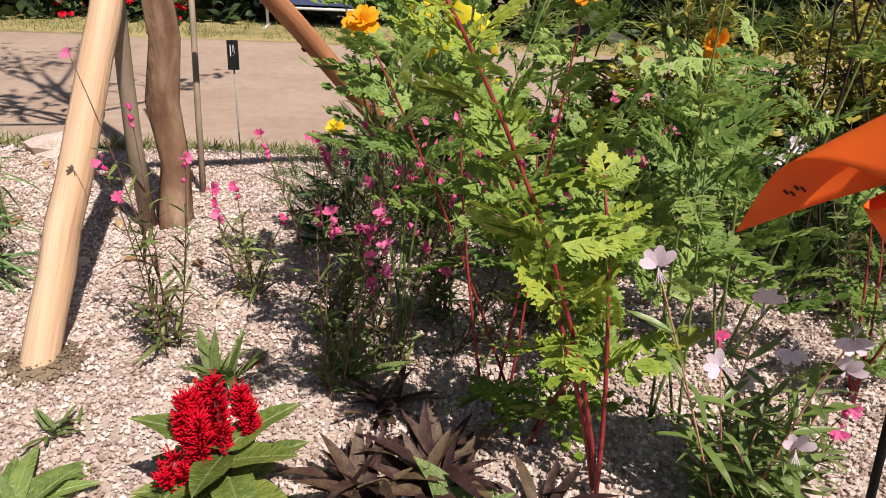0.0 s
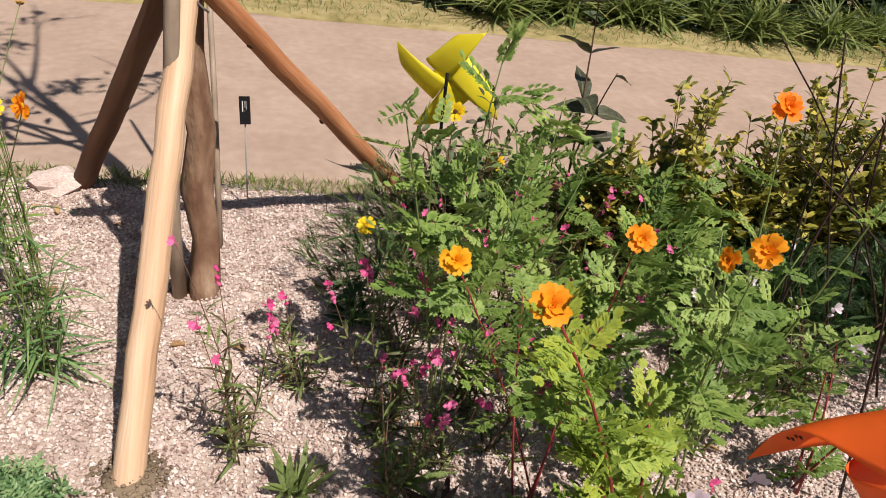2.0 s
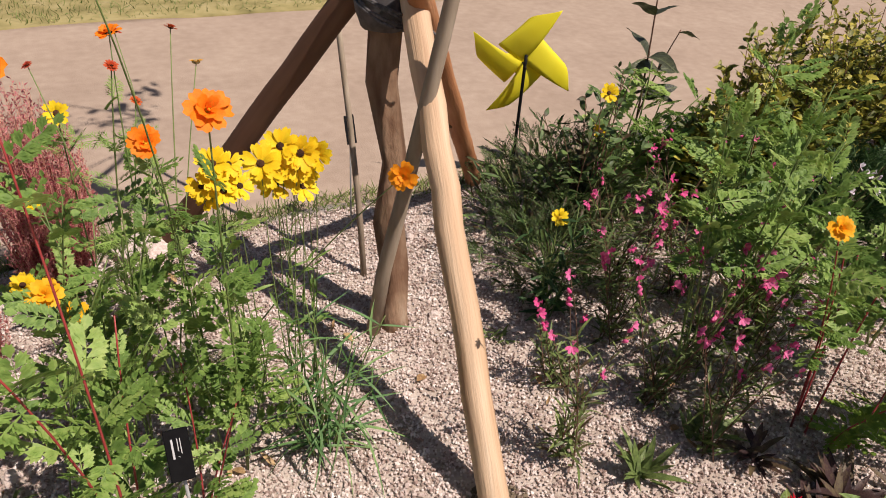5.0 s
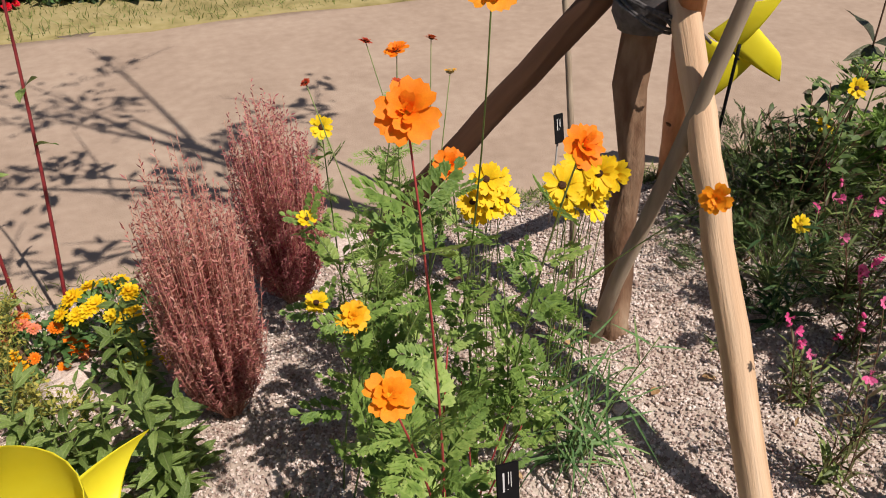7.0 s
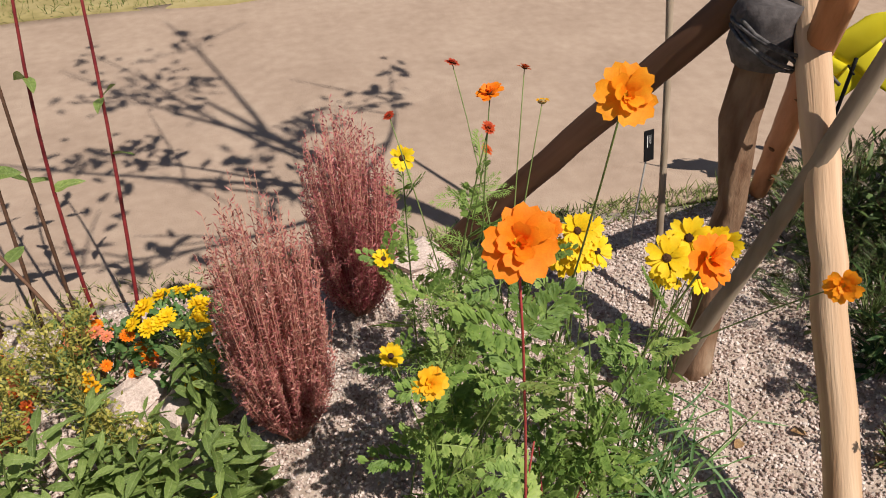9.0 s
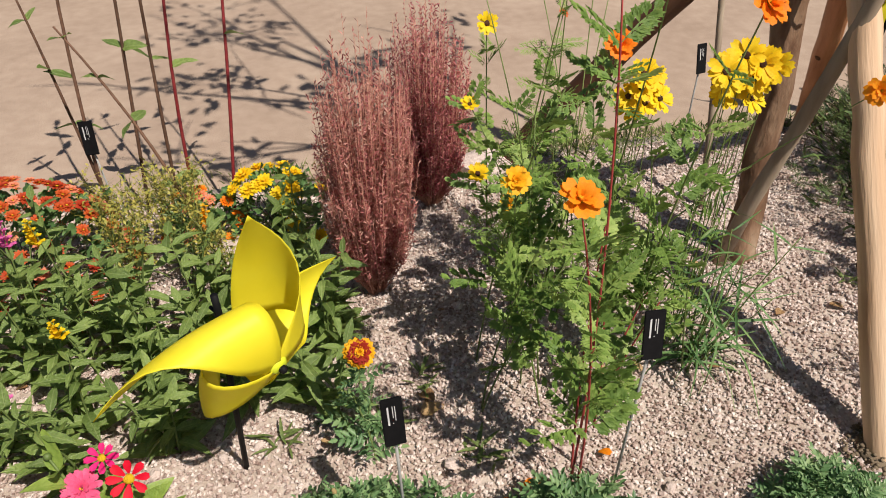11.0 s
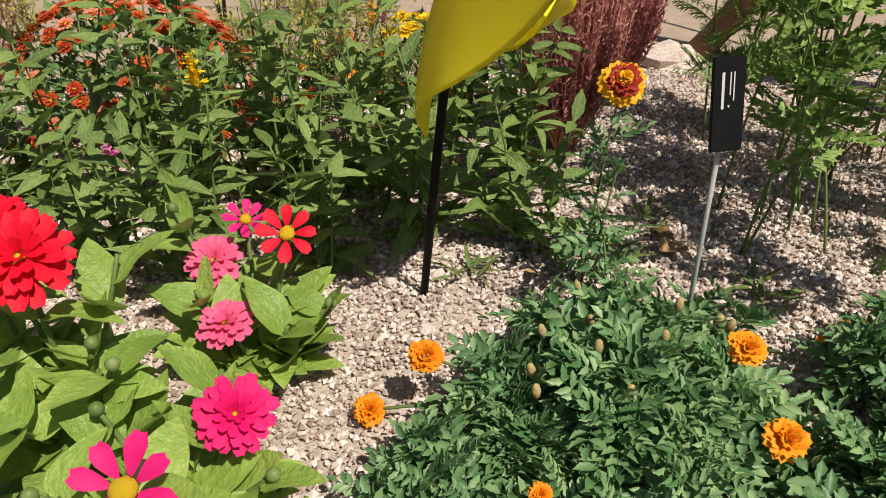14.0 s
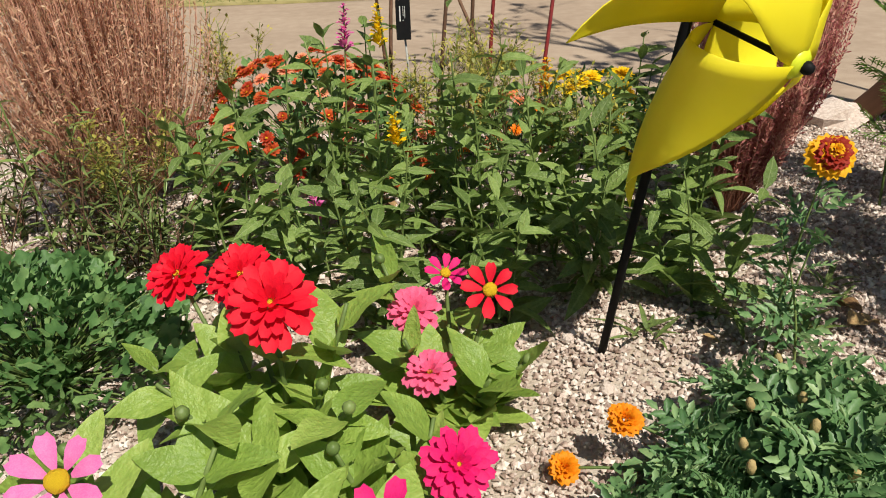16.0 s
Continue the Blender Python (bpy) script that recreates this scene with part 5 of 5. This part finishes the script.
def spike(base, top, pet, seed, label, n=16, head=0.12, category="flower spike"):
    r = random.Random(seed)
    ob = tuft("flower_spike", base, label, category, [top], LANCE, G_SOL, S_GREEN, 0.07, 7, 0.1, 0.7, 0.003, seed, 60)
    g = Geo()
    t = Vector(top) - ob.location
    for k in range(n):
        s = k / n
        a = 2.4 * k
        p = t - t.normalized() * head * (1 - s)
        ring_r = 0.014 * (1 - 0.6 * s)
        g.add(petal_tpl(0.7, 0.1, 0.4, 0.3, 0.7, 2), aim(p, (math.cos(a), math.sin(a), 0.5), (0, 0, 1), ring_r * 1.9))
        g.add(petal_tpl(0.7, 0.1, 0.4, 0.3, 0.7, 2), aim(p, (math.cos(a + 0.7), math.sin(a + 0.7), 0.1), (0, 0, 1), ring_r * 1.9))
    part("floret_spray", g.mesh("floret_spray", pet), ob)


spike((-3.08, 2.3, 0), (-3.09, 2.26, 0.43), P_YELLOW, 170, "short spike of yellow florets above toothed leaves", 14, 0.07)
spike((-3.15, 2.5, 0), (-3.13, 2.45, 0.60), P_YELLOW, 171, "short spike of yellow florets above toothed leaves", 16, 0.09)
spike((-3.25, 2.5, 0), (-3.2, 2.47, 0.60), P_LILAC, 172, "spike of lilac pink florets", 16, 0.1)
spike((-3.9, 2.35, 0), (-3.93, 2.35, 0.62), P_LILAC, 173, "spike of lilac pink florets", 14, 0.08)
spike((-2.78, 2.7, 0), (-2.76, 2.7, 0.42), P_AMBER, 174, "short spike of amber florets", 16, 0.08)
spike((-3.22, 2.2, 0), (-3.25, 2.2, 0.3), P_LILAC, 175, "spike of lilac pink florets", 10, 0.06)


def goldenrod(base, h, w, seed, n=7):
    r = random.Random(seed)
    tips = [(base[0] + r.uniform(-w, w), base[1] + r.uniform(-w, w), h * r.uniform(0.75, 1.05)) for k in range(n)]
    tuft("goldenrod_plant", base, "wispy goldenrod with fading yellow-green sprays", "goldenrod", tips, NARROW, G_SOL, S_GREEN, 0.06, 9, 0.1, 0.7, 0.002, seed, 50)
    ob = scene.objects[-1].parent
    g = Geo()
    for t in tips:
        t = Vector(t) - ob.location
        for k in range(46):
            s = r.uniform(0.62, 1.0)
            p = Vector((t.x * s, t.y * s, t.z * s)) + Vector((r.gauss(0, 0.022), r.gauss(0, 0.022), r.gauss(0, 0.012)))
            g.add(CHIP, aim(p, (r.uniform(-1, 1), r.uniform(-1, 1), r.uniform(0, 1)), (0, 0, 1), (0.014, 0.015, 0.01)))
            g.add(tube([Vector((t.x * (s - 0.05), t.y * (s - 0.05), t.z * (s - 0.05))), p], [0.0007, 0.0005], 3))
    part("floret_spray", g.mesh("floret_spray", G_GOLDROD), ob)


for i, (x, y, h, w) in enumerate(((-2.85, 2.82, 0.52, 0.12), (-3.62, 2.92, 0.56, 0.1), (-2.7, 2.62, 0.42, 0.1), (-3.0, 2.7, 0.5, 0.08), (-3.75, 2.48, 0.38, 0.1), (-2.9, 2.95, 0.48, 0.1), (-3.1, 3.0, 0.36, 0.12))):
    goldenrod((x, y, 0), h, w, 180 + i)
for i, (x, y) in enumerate(((-3.95, 2.5), (-4.15, 2.6), (-3.8, 2.35), (-4.0, 2.25), (-3.6, 2.3), (-4.3, 2.4), (-3.72, 2.42), (-4.1, 2.3), (-3.88, 2.6))):
    r = random.Random(190 + i)
    tuft("weedy_plant", (x, y, 0), "straggly plant with reddish stems and narrow leaves", "foliage plant", [(x + r.uniform(-0.16, 0.16), y + r.uniform(-0.1, 0.1), r.uniform(0.2, 0.42)) for k in range(8)], NARROW, G_GAURA, S_BROWN, 0.075, 9, 0.05, 0.98, 0.002, 190 + i, 50)

# ---------------------------------------------------------------- marigolds
mari = mound("marigold_plant", (-2.45, 1.70, 0), "dark green marigold cushion with a few orange flowers", "marigold", 0.21, 0.19, 0.13, MARI, G_MARI, 0.108, 60, 201, whorl=8)
for p, s in (((-2.727, 1.752, 0.125), 0.055), ((-2.30, 1.669, 0.16), 0.056), ((-2.322, 1.521, 0.145), 0.056), ((-2.813, 1.737, 0.045), 0.05), ((-2.62, 1.5, 0.12), 0.03)):
    flower(mari, "pompom", P_ORANGE, p, (-0.1, -0.5, 0.85), s, rng=random.Random(int(-p[0] * 1000)))
    part("flower_stem", Geo().add(tube(curve((0, 0, 0), ((p[0] + 2.47) * 0.6, (p[1] - 1.70) * 0.6, 0.07), Vector(p) - mari.location), [0.0025] * 7, 5)).mesh("flower_stem", S_GREEN), mari)
bud = Geo().add(ball(0.0065, 1.9, 2, 0.05)).mesh("bud", C_BUD)
rb = random.Random(9)
for k in range(12):
    a, q = rb.uniform(0, 6.28), math.sqrt(rb.random()) * 0.8
    part("bud", bud, mari, "closed bud", face((math.cos(a) * 0.25 * q, math.sin(a) * 0.2 * q, 0.17 - 0.06 * q * q + 0.02), (rb.uniform(-0.3, 0.3), rb.uniform(-0.4, 0.2), 1)))
mound("marigold_plant", (-1.95, 1.62, 0), "dark green marigold cushion nearly without flowers", "marigold", 0.18, 0.16, 0.14, MARI, G_MARI, 0.10, 46, 202, whorl=8)
mound("marigold_plant", (-2.2, 1.42, 0), "dark green marigold cushion nearly without flowers", "marigold", 0.17, 0.13, 0.1, MARI, G_MARI, 0.105, 34, 203, whorl=8)
mound("marigold_plant", (-2.67, 1.57, 0), "dark green marigold cushion at the edge of the bed", "marigold", 0.15, 0.13, 0.045, MARI, G_MARI, 0.09, 28, 204, whorl=8)
mound("marigold_plant", (-1.33, 1.60, 0), "small dark green marigold cushion near the pale pole", "marigold", 0.13, 0.11, 0.09, MARI, G_MARI, 0.085, 30, 206, whorl=7)
two = tuft("marigold_plant", (-2.40, 2.04, 0), "young marigold with a yellow-edged maroon flower", "marigold", [(-2.386, 2.017, 0.41), (-2.42, 2.05, 0.26), (-2.36, 2.06, 0.24)], MARI, G_MARI, S_GREEN, 0.1, 6, 0.2, 0.9, 0.003, 205, 60)
flower(two, "pompom", P_AMBER, (-2.386, 2.017, 0.415), (-0.1, -0.75, 0.6), 0.075, rng=random.Random(3))
flower(two, "pompom", P_MAROON, (-2.386, 2.010, 0.423), (-0.1, -0.75, 0.6), 0.058, rng=random.Random(4))
flower(two, "pompom", P_AMBER, (-2.386, 2.002, 0.431), (-0.1, -0.75, 0.6), 0.026, rng=random.Random(5))


# ---------------------------------------------------------------- zinnias
def zinnia(base, blooms, shoots, seed):
    """blooms: (place, kind, petals, size, facing); shoots: tips that bear leaves or a bud only."""
    r = random.Random(seed)
    ob = root("zinnia_plant", base, "zinnia with broad light green leaves and large flowers", "zinnia", "zinnias")
    B = ob.location
    gs = Geo()
    meshes = leaf_meshes(ZIN, G_ZIN)
    budm = Geo().add(ball(0.009, 1.0, 5, 0.06, 8, 14)).mesh("bud", S_GREEN)
    for k, tip in enumerate([b[0] for b in blooms] + list(shoots)):
        d = Vector(tip) - B
        foot = Vector((r.uniform(-0.03, 0.03), r.uniform(-0.03, 0.03), 0))
        pts = curve(foot, Vector((d.x * 0.45, d.y * 0.45, d.z * 0.45)), d, 9)
        gs.add(tube(pts, [0.0055 - 0.0003 * i for i in range(9)], 7))
        a = r.uniform(0, 3.14)
        for s in (0.15, 0.3, 0.45, 0.6, 0.75, 0.9):
            p = pts[int(s * 8)]
            for q in (0, math.pi):
                out = Vector((math.cos(a + q), math.sin(a + q), r.uniform(0.2, 1.35)))
                long, roll = r.uniform(0.09, 0.145) * (1.2 - 0.5 * s), r.uniform(-30, 30)
                reach = p + out.normalized() * long * 0.7 + B
                if all((reach - Vector(b[0])).length > 0.062 for b in blooms):  # no leaf over a flower
                    part("leaf", r.choice(meshes), ob, "", aim(p, out, (0, 0, 1), long, roll))
            a += 1.57 + r.uniform(-0.3, 0.3)
        if k >= len(blooms) and r.random() < 0.5:
            part("bud", budm, ob, "green bud", face(d, pts[-1] - pts[-2]))
    part("branching", gs.mesh("branching", S_GREEN), ob)
    for p, kind, pet, s, way in blooms:
        flower(ob, kind, pet, p, way, s, C_YELLOW, 0.27 if kind == "single" else 0.13, rng=r)


UPV = (0.0, -0.55, 0.8)
zinnia((-3.22, 1.75, 0), [((-3.209, 1.747, 0.335), "double", P_RED, 0.125, (0.1, -0.6, 0.75)), ((-3.273, 1.824, 0.335), "double", P_RED, 0.1, UPV), ((-3.41, 1.915, 0.285), "double", P_RED, 0.105, (-0.2, -0.5, 0.8))],
       [(-3.1, 1.65, 0.24), (-3.3, 1.62, 0.26), (-3.12, 1.8, 0.3), (-3.4, 1.75, 0.2), (-3.2, 1.58, 0.22), (-3.32, 1.85, 0.22), (-3.15, 1.72, 0.22), (-3.48, 1.85, 0.18)], 211)
zinnia((-2.98, 1.87, 0), [((-2.917, 1.909, 0.25), "single", P_RED, 0.09, (0.1, -0.7, 0.65)), ((-3.043, 1.954, 0.185), "double", P_PINK, 0.09, UPV), ((-2.99, 1.99, 0.235), "single", P_MAGENTA, 0.07, (0.2, -0.5, 0.8)), ((-3.011, 1.824, 0.155), "double", P_PINK, 0.085, (-0.1, -0.3, 0.95))],
       [(-2.86, 1.85, 0.16), (-3.05, 1.85, 0.2), (-2.92, 1.8, 0.16), (-3.1, 2.0, 0.26)], 212)
zinnia((-3.04, 1.6, 0), [((-2.963, 1.606, 0.185), "double", P_MAGENTA, 0.095, (0.2, -0.6, 0.75)), ((-3.034, 1.455, 0.245), "single", P_MAGENTA, 0.105, (0.0, -0.6, 0.8))],
       [(-2.92, 1.55, 0.14), (-3.12, 1.62, 0.2), (-3.0, 1.72, 0.16), (-3.05, 1.4, 0.16), (-2.9, 1.45, 0.12), (-3.15, 1.5, 0.2)], 213)
zinnia((-3.36, 1.52, 0), [((-3.394, 1.505, 0.265), "single", P_LILAC, 0.105, (0.2, -0.6, 0.8))],
       [(-3.3, 1.45, 0.22), (-3.45, 1.6, 0.22), (-3.25, 1.58, 0.24), (-3.5, 1.5, 0.2), (-3.32, 1.38, 0.2), (-3.2, 1.42, 0.2)], 214)


rosette("broad_leaf_plant", (-2.05, 1.46, 0.01), "low dark plant with broad drooping leaves beside the marigolds", "foliage plant", 18, 0.12, WIDE, G_MUM, 290, 1.4)
rpet = random.Random(93)
petal_mesh = Geo().add(petal_tpl(0.62, 0.1, 0.5, 0.2)).mesh("fallen_petal", P_DEEP)
for x, y in ((-2.03, 1.84), (-2.0, 1.81), (-1.97, 1.86), (-2.06, 1.80), (-1.80, 1.90), (-2.24, 1.72)):
    ob = new("fallen_petal", petal_mesh)
    ob.matrix_basis = aim((x, y, bed_z(x, y) + 0.012), (rpet.uniform(-1, 1), rpet.uniform(-1, 1), 0.1), (0, 0, 1), rpet.uniform(0.03, 0.04))
    tagged(ob, "fallen orange petal lying on the gravel", "petal", "fallen petals")
for i, (x, y) in enumerate(((-2.62, 2.12), (-2.33, 2.12), (-2.2, 2.25), (-0.7, 2.35), (-0.9, 1.5), (-2.1, 1.95))):
    rosette("seedling", (x, y, 0.01), "small green seedling in the gravel", "seedling", 14, 0.07, NARROW, G_GAURA, 300 + i)


# ---------------------------------------------------------------- beyond the path
def hedge(base, rx, ry, h, seed, label):
    r = random.Random(seed)
    ob = root("far_shrub", base, label, "shrub", "shrubs beyond the lawn")
    g, gs = Geo(), Geo()
    for k in range(1500):
        a, e = r.uniform(0, 6.28), math.asin(r.uniform(-0.1, 1))
        q = r.uniform(0.55, 1.05) * (1 + 0.15 * math.sin(4 * a + seed) * math.cos(3 * e))
        p = (math.cos(a) * math.cos(e) * rx * q, math.sin(a) * math.cos(e) * ry * q, max(0.03, math.sin(e) * h * q))
        g.add(OVATE[k % 4], aim(p, (r.uniform(-1, 1), r.uniform(-1, 1), r.uniform(-0.5, 0.8)), (0, 0, 1), r.uniform(0.12, 0.24), r.uniform(-60, 60)))
    for k in range(7):
        gs.add(tube(curve((r.uniform(-0.2, 0.2), r.uniform(-0.1, 0.1), -0.05), (0, 0, h * 0.4), (r.uniform(-0.6, 0.6) * rx, r.uniform(-0.5, 0.5) * ry, h * 0.8)), [0.03 - 0.003 * i for i in range(7)], 6))
    part("trunk", gs.mesh("trunk", M_BARK), ob)
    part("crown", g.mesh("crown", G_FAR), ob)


# shrubs stand in sun here; their shade comes from the dark leaf colour
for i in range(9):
    hedge((-7.5 + 1.75 * i, 7.85 + 0.25 * math.sin(i * 2.1), 0), 1.15, 0.6, 2.1 + 0.4 * math.sin(i * 1.7), 220 + i, "dense shrub beyond the lawn, its leaves coloured near black for shade")
for i in range(3):
    mums((-3.4 + 0.5 * i, 7.4, 0.0), 0.2, 0.18, 0.2, 12, (P_RED,), 240 + i, "small red flowering plant at the edge of the lawn", 0.07, 60)

board = root("notice_board", (-1.06, 7.25, 0), "greyish blue notice panel on a white metal frame", "notice board")


def bar(a, b, r):
    return tube([a, b], [r, r], 8)


M_FRAME = material("white_frame_paint", ((0.55, 0.55, 0.55), (0.72, 0.72, 0.72)), 0.4, 30, 0.1, 200, 0.4)
M_PANEL = material("navy_panel", ((0.06, 0.085, 0.19), (0.10, 0.13, 0.27)), 0.4, 8, 0.05, 200, 0.4)
for x in (-0.42, 0.42):
    part("leg", Geo().add(bar((x, 0, -0.04), (x, 0, 1.3), 0.015)).mesh("leg", M_FRAME), board)
    part("foot", Geo().add(bar((x, -0.2, 0.015), (x, 0.2, 0.015), 0.014)).mesh("foot", M_FRAME), board)
part("rail", Geo().add(bar((-0.42, 0, 0.18), (0.42, 0, 0.18), 0.013)).mesh("rail", M_FRAME), board)
part("rail", Geo().add(bar((-0.42, 0, 1.29), (0.42, 0, 1.29), 0.013)).mesh("rail", M_FRAME), board)
bmp = bmesh.new()
bmesh.ops.create_cube(bmp, size=1)
bmesh.ops.scale(bmp, vec=(0.80, 0.012, 1.06), verts=bmp.verts)
bmesh.ops.translate(bmp, vec=(0, 0, 0.74), verts=bmp.verts)
bmesh.ops.bevel(bmp, geom=bmp.edges[:], offset=0.003, segments=2, affect="EDGES")
pm = bpy.data.meshes.new("panel")
bmp.to_mesh(pm), bmp.free()
pm.materials.append(M_PANEL)
panel = part("panel", pm, board, "greyish blue panel with pale print")
gp = Geo()
for i in range(5):
    z = 0.36 + 0.15 * i
    gp.add((np.array([(-0.1, -0.009, z), (0.3 - 0.05 * (i % 3), -0.009, z), (0.3 - 0.05 * (i % 3), -0.009, z + 0.035), (-0.1, -0.009, z + 0.035)], float), np.array([(0, 1, 2), (0, 2, 3)])))
part("print", gp.mesh("print", M_PRINT, False), panel, "pale unreadable print")

rs = random.Random(88)
for i in range(16):
    x, y = 1.0 + 0.42 * i + rs.uniform(-0.1, 0.1), 7.05 + rs.uniform(-0.25, 0.4)
    tuft("strap_leaf_clump", (x, y, 0.0), "arching clump of long strap-shaped leaves", "grass clump", [(x + rs.uniform(-0.25, 0.25), y + rs.uniform(-0.2, 0.2), rs.uniform(0.25, 0.5)) for k in range(8)], STRAP, G_GRASS, S_GREEN, 0.5, 8, 0.02, 0.5, 0.003, 400 + i, 45, group="strap-leaved clumps beyond the path")

# ---------------------------------------------------------------- litter on the gravel
rl = random.Random(77)
for x, y, size_, turn_ in ((-2.232, 2.11, 0.085, 0.4), (-2.19, 2.15, 0.07, 2.1)):
    curled = new("dry_leaf", Geo().add(blade_leaf(0.55, 8, 0.6, 0.35, 0.8, 0.0, 0.3)).mesh("dry_leaf", G_DRY))
    curled.matrix_basis = aim((x, y, bed_z(x, y) + 0.014), (math.cos(turn_), math.sin(turn_), 0.05), (0, 0, 1), size_)
    tagged(curled, "large curled dry brown leaf lying on the gravel", "dry leaf", "fallen leaves")
dry = [Geo().add(blade_leaf(w, 4, f, c, 0.8)).mesh("dry_leaf", G_DRY) for w, f, c in ((0.4, 0.5, 0.3), (0.3, 0.7, -0.4), (0.5, 0.3, 0.6))]
for k in range(90):
    x, y = rl.uniform(-3.6, 1.4), rl.uniform(1.25, 3.2)
    ob = new("dry_leaf", rl.choice(dry))
    ob.matrix_basis = aim((x, y, bed_z(x, y) + 0.012), (rl.uniform(-1, 1), rl.uniform(-1, 1), rl.uniform(-0.1, 0.25)), (rl.uniform(-0.3, 0.3), 0, 1), rl.uniform(0.025, 0.06))
    tagged(ob, "fallen dry brown leaf lying on the gravel", "dry leaf", "fallen leaves")
stones = [Geo().add(ball(1, 0.62, s, 0.22, 5, 9)).mesh("stone", M_GRAVEL, False) for s in range(4)]
for k in range(60):
    x, y = rl.uniform(-3.6, 1.4), rl.uniform(1.2, 3.2)
    s = rl.uniform(0.014, 0.026)
    ob = part("stone", rl.choice(stones), bed, "", Matrix.Translation((x, y, bed_z(x, y) + s * 0.3)) @ pose(0, 0, 0, rl.uniform(-30, 30), rl.uniform(-30, 30), rl.uniform(0, 360)) @ Matrix.Diagonal((s, s * rl.uniform(0.7, 1), s, 1)))
block = [Geo().add(ball(1, 0.55, 40 + s, 0.18, 5, 9)).mesh("rock", M_GRAVEL, False) for s in range(2)]
for k, (x, y, s) in enumerate(((-1.72, 3.36, 0.12), (-2.75, 2.95, 0.11), (-2.62, 2.86, 0.09))):
    ob = new("rock", block[k % 2])
    ob.matrix_basis = Matrix.Translation((x, y, 0.03)) @ pose(0, 0, 0, 5, 4, 50 * k) @ Matrix.Diagonal((s, s * 0.75, s * 0.8, 1))
    tagged(ob, "pale rough rock half sunk in the gravel", "rock", "rocks")
